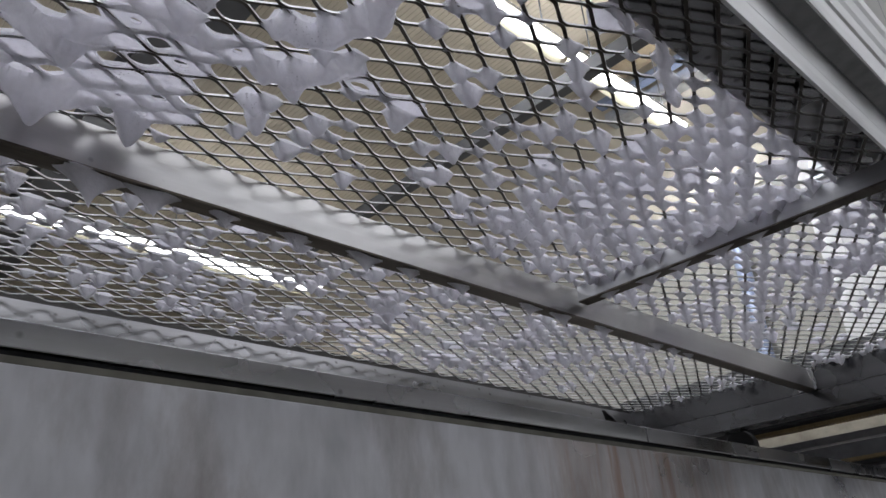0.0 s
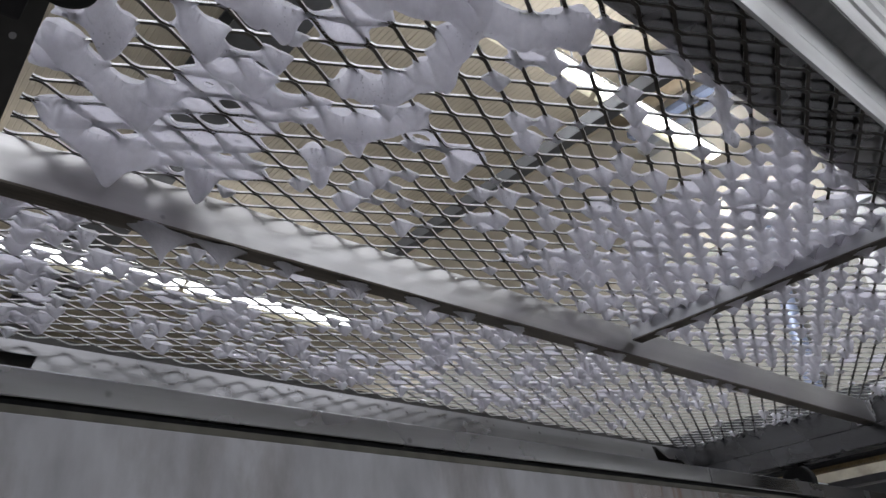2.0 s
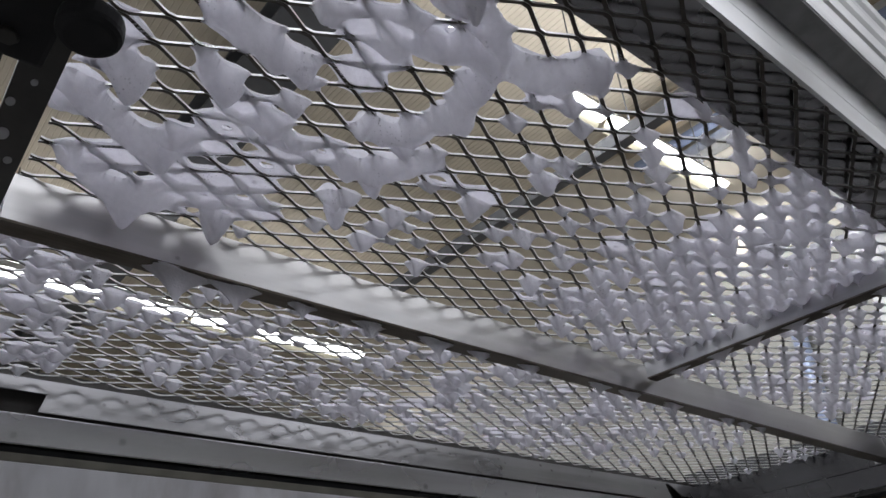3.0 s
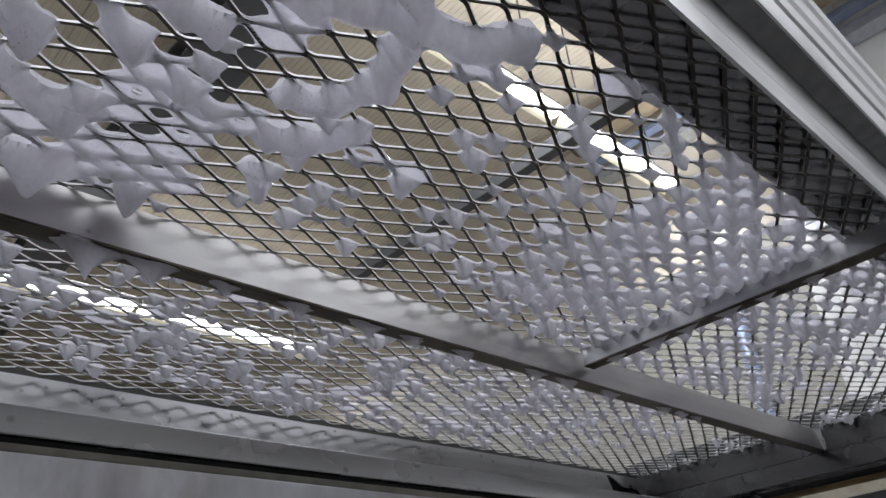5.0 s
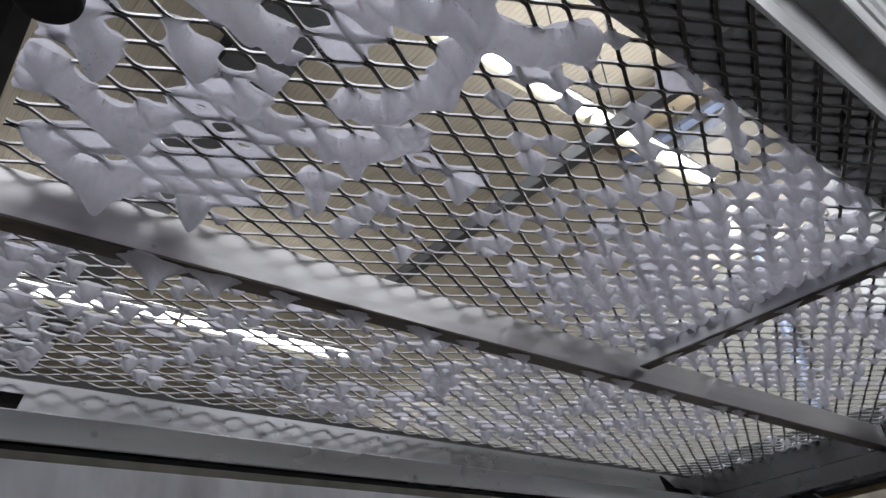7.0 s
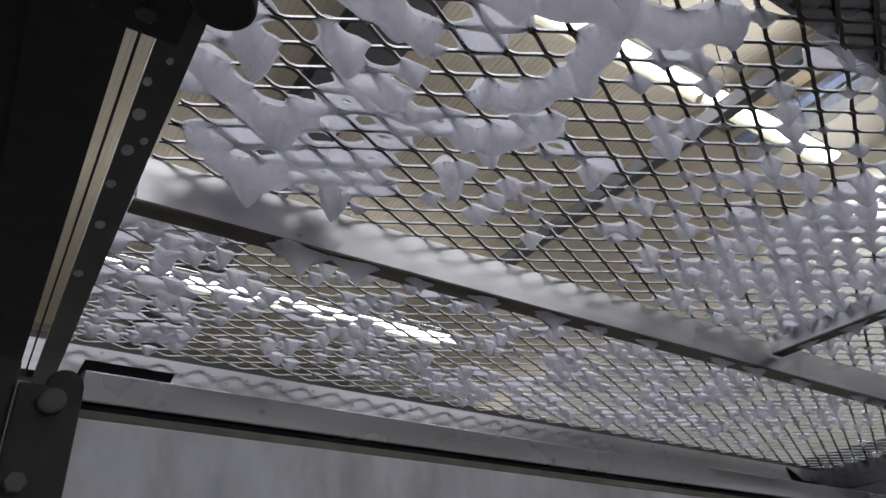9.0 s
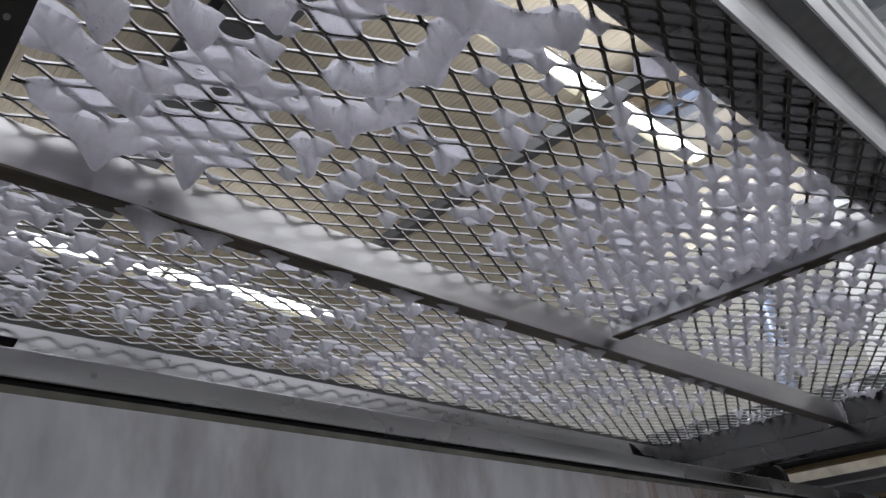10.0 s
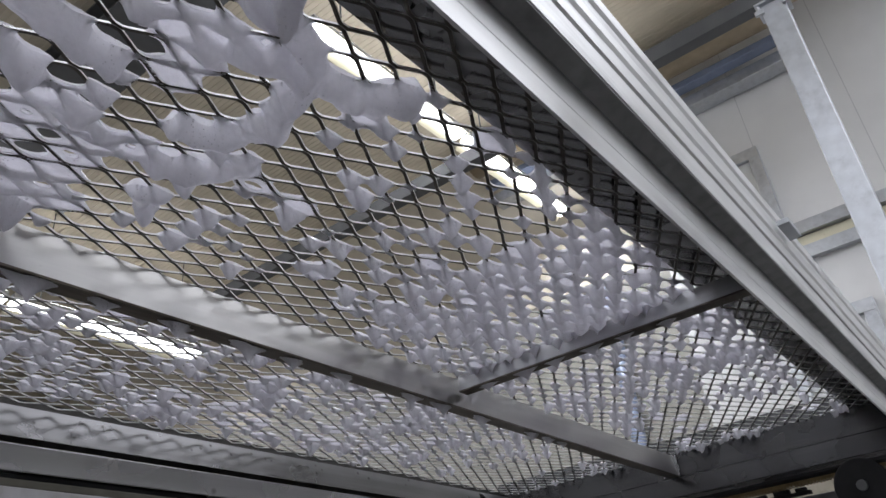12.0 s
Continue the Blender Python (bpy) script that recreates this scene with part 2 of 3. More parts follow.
def extrude_bm(outline, a, b, axis):
    """A profile, given as (across, height) corners, drawn out from a to b along x or y."""
    bm = bmesh.new()
    ends = []
    for s in (a, b):
        ends.append([bm.verts.new((p, s, q + Z) if axis == "y" else (s, p, q + Z)) for p, q in outline])
    n = len(outline)
    for i in range(n):
        bm.faces.new((ends[0][i], ends[0][(i + 1) % n], ends[1][(i + 1) % n], ends[1][i]))
    bm.faces.new(ends[0])
    bm.faces.new(ends[1][::-1])
    return bm


def cyl_bm(centre, axis, radius, length, segs=32, bevel=0.0):
    bm = bmesh.new()
    turn = Vector((0, 0, 1)).rotation_difference(Vector(axis)).to_matrix().to_4x4()
    bmesh.ops.create_cone(bm, cap_ends=True, segments=segs, radius1=radius, radius2=radius, depth=length,
                          matrix=Matrix.Translation(Vector(centre) + Vector((0, 0, Z))) @ turn)
    if bevel:
        edges = [e for e in bm.edges if len(e.link_faces) == 2 and e.calc_face_angle(0) > 1.0]
        bmesh.ops.bevel(bm, geom=edges, offset=bevel, segments=3, profile=0.5, affect="EDGES")
    return bm


def skew(ob):
    """The bench ends stand two degrees out of square."""
    for v in ob.data.vertices:
        v.co.y += 0.037 * (-v.co.x - 0.8)
    return ob


# ---- hall ----
HX0, HX1, HY0, HY1, HTOP = -11.0, 6.0, -7.0, 5.4, 4.5
tagged(box("floor", HX0 - 0.3, HX1 + 0.3, HY0 - 0.3, HY1 + 0.3, -Z - 0.2, -Z, CONCRETE, bevel=0), "grey stained concrete hall floor", "floor", kind="structure")
tagged(box("wall_north_west", HX0 - 0.2, -1.621, HY1, HY1 + 0.2, -Z, 2.8, PANEL_PALE, bevel=0), "pale grey metal sandwich panel hall wall", "wall", kind="structure")
tagged(box("wall_north_west_upper", HX0 - 0.2, -1.621, HY1 - 0.01, HY1 + 0.2, 2.801, HTOP + 0.4, PANEL_DIM, bevel=0), "weathered tan metal sandwich panel band under the roof", "wall", kind="structure")
wall_north = tagged(box("wall_north", -1.62, HX1 + 0.2, HY1, HY1 + 0.2, -Z, HTOP + 0.4, PANEL, bevel=0), "off-white metal sandwich panel hall wall", "wall", kind="structure")
tagged(box("wall_south", HX0 - 0.2, HX1 + 0.2, HY0 - 0.2, HY0, -Z, HTOP + 0.4, PANEL, bevel=0), "off-white metal sandwich panel hall wall", "wall", kind="structure")
tagged(box("wall_west", HX0 - 0.2, HX0, HY0, HY1, -Z, HTOP + 0.4, PANEL_TAN, bevel=0), "tan metal sandwich panel hall wall", "wall", kind="structure")
tagged(box("wall_east", HX1, HX1 + 0.2, HY0, HY1, -Z, HTOP + 0.4, PANEL_GREY, bevel=0), "grey metal sandwich panel hall wall", "wall", kind="structure")

# ribbed roof sheet: narrow flats with grooves that run along x
roof = bmesh.new()
prof, y = [], HY0 - 0.2
while y < HY1 + 0.2:
    deep = 0.012 if round((y - HY0) / 0.05) % 20 == 0 else 0.004  # a deeper joint at every metre
    prof += [(y, HTOP), (y + 0.038, HTOP), (y + 0.041, HTOP + deep), (y + 0.047, HTOP + deep)]
    y += 0.05
lo = [[roof.verts.new((x, p, q + Z)) for p, q in prof] for x in (HX0 - 0.2, HX1 + 0.2)]
for i in range(len(prof) - 1):
    roof.faces.new((lo[0][i], lo[0][i + 1], lo[1][i + 1], lo[1][i]))
box_bm(HX0 - 0.3, HX1 + 0.3, HY0 - 0.3, HY1 + 0.3, HTOP + 0.1 + Z, HTOP + 0.2 + Z, 0, roof)
tagged(finish("ceiling", roof, CEILING), "beige ribbed sheet metal hall roof", "ceiling", kind="structure")


def roof_beam(y, depth=0.26, half=0.13):
    h = HTOP - 0.015
    outline = [(y - half, h), (y + half, h), (y + half, h - 0.02), (y + 0.01, h - 0.025), (y + 0.01, h - depth + 0.025), (y + half, h - depth + 0.02),
               (y + half, h - depth), (y - half, h - depth), (y - half, h - depth + 0.02), (y - 0.01, h - depth + 0.025), (y - 0.01, h - 0.025), (y - half, h - 0.02)]
    return tagged(finish("roof_beam", extrude_bm(outline, HX0, HX1, "x"), STEEL_DARK), "dark grey steel roof beam under the ceiling", "beam", "roof beams", "structure")


roof_beam(-3.6)
roof_beam(1.93, half=0.25)


def hanging_light(x, y0, y1, z, width, up):
    """A strip luminaire: housing, two sloping reflector wings, glowing tube, two hanger rods."""
    lamp = thing("hanging_light", "long white fluorescent strip light under roof", "light fixture", "hall strip lights", at=(x, (y0 + y1) / 2, z + Z))
    h = width / 2
    housing = part("housing", extrude_bm([(x - h * 0.35, z + 0.05), (x + h * 0.35, z + 0.05), (x + h * 0.3, z + 0.11), (x - h * 0.3, z + 0.11)], y0, y1, "y"), STEEL, lamp)
    for s in (-1, 1):
        part("reflector", extrude_bm([(x + s * h * 0.35, z + 0.052), (x + s * h * 1.25, z - 0.02), (x + s * h * 1.25, z - 0.024), (x + s * h * 0.35, z + 0.046)], y0, y1, "y"), REFLECTOR, lamp, "cream sloping reflector")
    part("tube", extrude_bm([(x - h * 0.8, z + 0.01), (x - h * 0.5, z - 0.01), (x + h * 0.5, z - 0.01), (x + h * 0.8, z + 0.01), (x + h * 0.33, z + 0.045), (x - h * 0.33, z + 0.045)], y0 + 0.02, y1 - 0.02, "y"), GLOW, lamp, "glowing white tube cover")
    for y in (y0 + 0.25, y1 - 0.25):
        part("hanger", cyl_bm((x, y, (z + 0.11 + HTOP) / 2), (0, 0, 1), 0.006, HTOP - z - 0.11, 8), STEEL_DARK, housing)
    # added glow on the housing's top, there to brighten the ceiling
    part("ceiling_fill_slot", box_bm(x - h * 0.25, x + h * 0.25, y0 + 0.02, y1 - 0.02, z + 0.1102 + Z, z + 0.116 + Z, 0), GLOW, housing, "glowing slot added to brighten the ceiling")
    mid = (y0 + y1) / 2
    area_lamp("strip_light", (x, mid, z - 0.03 + Z), (x, mid, 0), width, y1 - y0, LAMP_WATTS * (y1 - y0), (0.91, 0.925, 1.0), 170)
    # added upward fill for the ceiling, scaled by up
    area_lamp("strip_light", (x, mid, z + 0.13 + Z), (x, mid, 9), width, y1 - y0, LAMP_WATTS * up * (y1 - y0), (0.91, 0.925, 1.0))
    return lamp


for y0, y1 in ((0.55, 2.55), (2.6, 4.6)):
    hanging_light(-6.68, y0, y1, 3.4, 0.30, 0.08)
for y0, y1 in ((2.2, 3.65), (3.7, 5.15)):
    hanging_light(-2.28, y0, y1, 3.4, 0.15, 0.34)


def rooflight(x0, x1, y0, y1):
    """A translucent sheet let into the roof, in a flat frame with glazing bars."""
    r = thing("rooflight", "unseen long milky translucent rooflight in the hall roof", "rooflight", "rooflights", "structure", (x0, y0, HTOP + Z))
    part("pane", box_bm(x0, x1, y0, y1, HTOP - 0.05 + Z, HTOP - 0.03 + Z, 0), MILKY, r, "milky glowing pane")
    for a in (x0 - 0.05, x1):
        part("frame_bar", box_bm(a, a + 0.05, y0, y1, HTOP - 0.07 + Z, HTOP - 0.02 + Z, 0.003), STEEL, r)
    n = int((y1 - y0) / 1.2)
    for k in range(n + 1):
        y = y0 + k * (y1 - y0) / n
        part("glazing_bar", box_bm(x0, x1, y - 0.02, y + 0.02, HTOP - 0.075 + Z, HTOP - 0.052 + Z, 0.003), STEEL, r)
    return r


# east panes, out of view, placed after the bright cells mirrored in the webs
rooflight(0.9, 3.3, -6.8, 4.8)
rooflight(3.45, 5.85, -6.8, 4.8)
# south panes are added out of view as extra light for the foam
for x in (-8.6, -5.6, -2.6):
    rooflight(x, x + 2.6, -6.8, -0.9)

# panel joints of the north wall, window frames and rails on it
for i in range(9):
    x = -1.46 + 0.74 * i
    joint = box("panel_joint", x - 0.003, x + 0.003, HY1 - 0.002, HY1 + 0.01, -Z, HTOP, PANEL_GREY, wall_north, bevel=0)


def wall_frame(x0, x1, z0, z1):
    w = thing("wall_vent_frame", "light grey metal frame with recessed panel on wall", "window frame", "wall frames", "structure", (x0, HY1, z0 + Z))
    d = HY1 - 0.05
    part("frame_bar", box_bm(x0, x1, d, HY1 - 0.001, z1 - 0.09 + Z, z1 + Z, 0.004), STEEL, w)
    part("frame_bar", box_bm(x0, x1, d, HY1 - 0.001, z0 + Z, z0 + 0.07 + Z, 0.004), STEEL, w)
    for a in (x0, x1 - 0.085):
        part("frame_post", box_bm(a, a + 0.085, d - 0.004, HY1 - 0.001, z0 + 0.071 + Z, z1 - 0.091 + Z, 0.004), STEEL, w)
    part("pane", box_bm(x0 + 0.086, x1 - 0.086, HY1 - 0.012, HY1 - 0.001, z0 + 0.072 + Z, z1 - 0.092 + Z, 0), PANEL, w)
    return w


wall_frame(-1.5, -0.695, 2.62, 3.375)
wall_frame(-1.0, -0.36, 1.2, 1.94)
for z0, z1, dd, mat in ((2.53, 2.62, 0.08, STEEL), (2.345, 2.44, 0.06, STEEL), (2.445, 2.525, 0.03, REFLECTOR)):
    tagged(box("wall_rail", -0.71, 2.6, HY1 - dd, HY1 - 0.001, z0, z1, mat, bevel=0.003), "horizontal grey metal rail fixed along the wall", "rail", "wall rails", "structure")

wall_pipe = finish("wall_pipe", cyl_bm((-2.16, HY1 - 0.07, (2.75 - Z) / 2), (0, 0, 1), 0.055, 2.75 + Z, 24), BLUE, None, smooth=True)
tagged(wall_pipe, "blue-grey pipe standing against the wall", "pipe", kind="structure")
# galvanised post with the beams that meet at its head
PX, PY = -0.088, 2.9
post = thing("steel_post", "galvanised square steel post behind the bench", "post", at=(PX, PY, 0))
part("shaft", box_bm(PX - 0.052, PX + 0.052, PY, PY + 0.1, 0.013, 2.50 + Z, 0.006), STEEL, post)
part("foot_plate", box_bm(PX - 0.12, PX + 0.12, PY - 0.07, PY + 0.17, 0.0, 0.012, 0.002), STEEL, post)
head = part("head_plate", box_bm(PX - 0.07, PX + 0.07, PY - 0.02, PY + 0.12, 2.50 + Z, 2.512 + Z, 0.002), STEEL, post)
for dx in (-0.06, 0.06):
    part("bolt", cyl_bm((PX + dx, PY - 0.004, 2.49), (0, 0, 1), 0.011, 0.05, 6), STEEL, head)
    part("clamp", box_bm(PX + dx - 0.02, PX + dx + 0.02, PY - 0.016, PY + 0.0, 2.45 + Z, 2.475 + Z, 0.003), STEEL, head)
tagged(box("cross_beam", -4.4, 1.6, PY - 0.01, PY + 0.06, 2.513, 2.6, BEAM_GREY, bevel=0.004), "grey galvanised steel beam lying on a post", "beam", kind="structure")
duct = finish("ceiling_duct", cyl_bm((-1.6, 4.95, 4.22), (1, 0, 0), 0.15, 2.8, 40), PIPE, None, smooth=True)
tagged(duct, "brownish round pipe under the hall roof", "pipe", kind="structure")
tagged(box("cable_tray", -3.0, -0.2, 5.1, 5.2, 4.02, 4.08, BLUE, bevel=0.004), "blue-grey cable tray under the hall roof", "tray", kind="structure")
tagged(box("eaves_beam", -3.0, -0.25, 5.22, 5.38, 3.9, 4.0, STEEL, bevel=0.004), "grey steel beam along the wall head", "beam", kind="structure")

# ---- plant bench ----
BX0, BXM, BX1, BY0, BY1, ZM = -1.255, -0.717, -0.19, 0.045, 2.03, 0.5
bench = thing("plant_bench", "aluminium plant bench with foam-covered expanded metal bottom", "bench", at=(-0.72, 1.04, ZM + Z))
# far side: web with two notches, cut as outline in (y, z), set out along x
LEAN_WEB = 0.31  # the webs lean outwards towards the sheet
web = bmesh.new()
outline = [(BY0 - 0.035, 0.4415), (0.085, 0.4415), (0.095, 0.474), (0.232, 0.474), (0.222, 0.4415), (1.87, 0.4415), (1.872, 0.494), (1.89, 0.494), (1.93, 0.462), (2.0, 0.462), (2.02, 0.4415), (BY1 + 0.03, 0.4415),
           (BY1 + 0.03, 0.4985), (BY0 - 0.035, 0.4985)]
faces = []
for x in (BX0, BX0 - 0.003):
    faces.append(web.faces.new([web.verts.new((x - LEAN_WEB * (q - 0.439), p, q + Z)) for p, q in outline]))
n = len(outline)
a, b = faces[0].verts[:], faces[1].verts[:]
for i in range(n):
    web.faces.new((a[i], a[(i + 1) % n], b[(i + 1) % n], b[i]))
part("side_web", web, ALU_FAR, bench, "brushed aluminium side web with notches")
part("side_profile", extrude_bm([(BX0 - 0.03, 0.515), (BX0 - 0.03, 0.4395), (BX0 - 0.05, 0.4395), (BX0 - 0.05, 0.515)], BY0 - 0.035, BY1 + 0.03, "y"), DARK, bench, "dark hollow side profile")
# near side: flange above the sheet, outer web
part("side_flange", extrude_bm([(BX1 - 0.075, 0.508), (-0.143, 0.508), (-0.143, 0.511), (BX1 - 0.075, 0.511)], BY0, BY1, "y"), ALU, bench, "dark aluminium flange over the sheet edge")
RY0, RY1 = BY0 - 0.036, BY1 + 0.051
near_side = part("side_profile", extrude_bm([(-0.1395, 0.371), (-0.1395, 0.395), (-0.14, 0.396), (-0.1395, 0.397), (-0.1395, 0.4315), (-0.1185, 0.4335), (-0.1185, 0.4655), (-0.1205, 0.4665), (-0.1205, 0.468), (-0.1165, 0.4695), (-0.1165, 0.49), (-0.1135, 0.494),
                                 (-0.1135, 0.508), (-0.1155, 0.511), (-0.1155, 0.527), (-0.1125, 0.531), (-0.1125, 0.548), (-0.1425, 0.548), (-0.1425, 0.371)], RY0, RY1, "y"), ALU_BRIGHT, bench, "bright stepped aluminium side profile")
part("rubber_strip", extrude_bm([(-0.1385, 0.4312), (-0.1385, 0.4285), (-0.1195, 0.4305), (-0.1195, 0.4332)], RY0 + 0.002, RY1 - 0.002, "y"), GROOVE, near_side, "dark grey rubber strip under the step")
part("corner_clip", box_bm(-0.1124, -0.096, 0.985, 1.045, 0.514 + Z, 0.522 + Z, 0.001), STEEL, near_side, "small steel clip on the side profile")
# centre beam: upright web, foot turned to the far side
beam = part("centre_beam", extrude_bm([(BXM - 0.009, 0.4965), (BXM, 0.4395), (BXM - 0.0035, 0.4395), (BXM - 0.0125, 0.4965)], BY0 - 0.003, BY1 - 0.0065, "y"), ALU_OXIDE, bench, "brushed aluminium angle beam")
# foot split off so its underside can be coloured darker than the web
part("beam_foot", extrude_bm([(BXM, 0.4365), (BXM, 0.4394), (BXM - 0.026, 0.4394), (BXM - 0.026, 0.4365)], BY0 - 0.005, BY1 - 0.0065, "y"), ALU_UNDERSIDE, beam, "turned foot of the angle beam, coloured dark as a shaded underside")
# cross bar between the centre beam and the near side
bar = part("cross_bar", extrude_bm([(1.043, 0.4965), (1.043, 0.4688), (1.046, 0.4688), (1.046, 0.4965)], BXM + 0.0005, BX1 + 0.004, "x"), ALU_BAR, bench, "aluminium angle cross bar")
# same painted underside darkness on the bar's foot
part("bar_foot", extrude_bm([(1.042, 0.466), (1.068, 0.466), (1.068, 0.4685), (1.042, 0.4685)], BXM + 0.0005, BX1 + 0.004, "x"), ALU_UNDERSIDE, bar, "foot of the cross bar, coloured dark as a shaded underside")
# far end: upright web with a deeper face under it, both coloured dark as shade
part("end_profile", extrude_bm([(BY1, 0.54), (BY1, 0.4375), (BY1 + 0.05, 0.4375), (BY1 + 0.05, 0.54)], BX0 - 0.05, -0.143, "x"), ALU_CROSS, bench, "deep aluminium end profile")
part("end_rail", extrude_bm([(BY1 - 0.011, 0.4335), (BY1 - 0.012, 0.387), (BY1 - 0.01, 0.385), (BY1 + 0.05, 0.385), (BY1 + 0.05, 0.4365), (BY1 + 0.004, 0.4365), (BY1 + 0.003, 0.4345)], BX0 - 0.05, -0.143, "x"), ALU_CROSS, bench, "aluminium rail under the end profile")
part("gusset", box_bm(BXM - 0.045, BXM + 0.004, BY1 - 0.006, BY1 - 0.0008, 0.44 + Z, 0.496 + Z, 0.001), ALU, bench, "small aluminium joint plate")
# end over the camera's start; its near-black colour stands in for underside shade
skew(part("end_profile", extrude_bm([(BY0 - 0.004, 0.5), (BY0 - 0.004, 0.437), (BY0 - 0.032, 0.437), (BY0 - 0.032, 0.446), (BY0 - 0.012, 0.446), (BY0 - 0.012, 0.5)], BX0 - 0.05, -0.143, "x"), DARK, bench, "end profile with underside shade in its colour"))

# expanded metal: strands that weave along y and touch their neighbours at the bonds
SX, SY, NX, NY = 0.01615, 0.0314, -0.3885, 0.4024


def strand(k, y_lo, y_hi):
    pts = []
    for n in range(int(math.floor((y_lo - NY) / SY)), int(math.ceil((y_hi - NY) / SY)) + 1):
        side = k if (k + n) % 2 == 0 else k + 1
        inward = 0.0016 if side == k else -0.0016
        x, y = NX + side * SX + inward, NY + n * SY
        lean = (SX - 0.0032) * 0.12 * (1 if side == k else -1)
        for dy, e in ((-0.0068, lean), (-0.003, 0), (0.003, 0), (0.0068, lean)):
            if y_lo - 0.002 <= y + dy <= y_hi + 0.002:
                pts.append((x + e, y + dy))
    return pts


def add_strand(verts, faces, pts, tilt, half, thick, zmid):
    ca, sa = math.cos(tilt), math.sin(tilt)
    base = len(verts)
    for x, y in pts:
        for u, v in ((-half, -thick), (half, -thick), (half, thick), (-half, thick)):
            verts.append((x + u * ca - v * sa, y, zmid + u * sa + v * ca))
    for i in range(len(pts) - 1):
        a = base + 4 * i
        for j in range(4):
            faces.append((a + j, a + (j + 1) % 4, a + 4 + (j + 1) % 4, a + 4 + j))
    faces.append((base, base + 1, base + 2, base + 3))
    e = base + 4 * (len(pts) - 1)
    faces.append((e + 3, e + 2, e + 1, e))


verts, faces = [], []
TILT_STRAND = radians(-8)  # the strands lean like slats, open to the near side
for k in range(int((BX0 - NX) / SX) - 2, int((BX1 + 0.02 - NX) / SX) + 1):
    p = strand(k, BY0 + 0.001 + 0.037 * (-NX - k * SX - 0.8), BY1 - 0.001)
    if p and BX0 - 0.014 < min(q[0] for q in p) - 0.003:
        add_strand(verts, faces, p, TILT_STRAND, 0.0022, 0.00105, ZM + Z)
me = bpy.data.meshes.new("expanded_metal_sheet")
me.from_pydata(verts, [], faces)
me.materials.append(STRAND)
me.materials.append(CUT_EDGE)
# narrow sides take the light-catching colour, broad faces the shaded one
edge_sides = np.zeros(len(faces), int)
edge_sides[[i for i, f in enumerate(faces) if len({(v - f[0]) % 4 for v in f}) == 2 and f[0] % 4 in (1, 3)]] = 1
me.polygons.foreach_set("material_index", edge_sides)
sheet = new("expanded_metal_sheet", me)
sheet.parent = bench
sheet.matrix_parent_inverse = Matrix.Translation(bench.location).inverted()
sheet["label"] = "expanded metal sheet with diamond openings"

# ---- foam ----
rng = np.random.default_rng(7)


def smooth_noise(x, y, cell, seed):
    """Value noise between 0 and 1 on a lattice of that size."""
    g = np.random.default_rng(seed).random((400, 400))
    u, v = (x + 5) / cell, (y + 5) / cell
    i, j = np.floor(u).astype(int) % 398, np.floor(v).astype(int) % 398
    fu, fv = u - np.floor(u), v - np.floor(v)
    fu, fv = fu * fu * (3 - 2 * fu), fv * fv * (3 - 2 * fv)
    return (g[i, j] * (1 - fu) + g[i + 1, j] * fu) * (1 - fv) + (g[i, j + 1] * (1 - fu) + g[i + 1, j + 1] * fu) * fv


def ramp01(v, a, b):
    w = np.clip((v - a) / (b - a), 0, 1)
    return w * w * (3 - 2 * w)


def foam_density(x, y):
    """Chance that a crossing carries foam, and how much, over the sheet."""
    near = x > BXM
    d = np.where(near, 0.3 + 0.3 * ramp01(y, 0.34, 0.42) + 0.3 * ramp01(y, 0.62, 0.8), 0.68)
    d = d * (1 - 0.9 * ramp01(y, np.where(near, 1.45, 1.42), np.where(near, 1.8, 1.78)))
    d = np.where(y > 1.985, 0.95, d)
    d = np.where(x > BX1 - 0.068, 0.0, d)
    d = np.where((x < BX0 + 0.045) & (y > 0.14), d * 0.3, d)
    d = np.where(near & (x < BXM + 0.06) & (y > 0.3) & (y < 0.75), d * 0.4, d)
    heavy = np.where(near, 0.02 + 0.12 * ramp01(y, 0.66, 0.8) * ramp01(x, -0.64, -0.52) * (1 - ramp01(y, 1.0, 1.06)) + 0.08 * ramp01(y, 1.06, 1.1) * (1 - ramp01(y, 1.3, 1.5)),
                     (0.12 * ramp01(-y, -0.3, -0.12) + 0.03 * (1 - ramp01(y, 1.2, 1.4))) * ramp01(x, BX0 + 0.03, BX0 + 0.08))
    heavy = np.where(near & (x < BXM + 0.07) & (y > 0.2), 0.0, heavy)
    return d, heavy


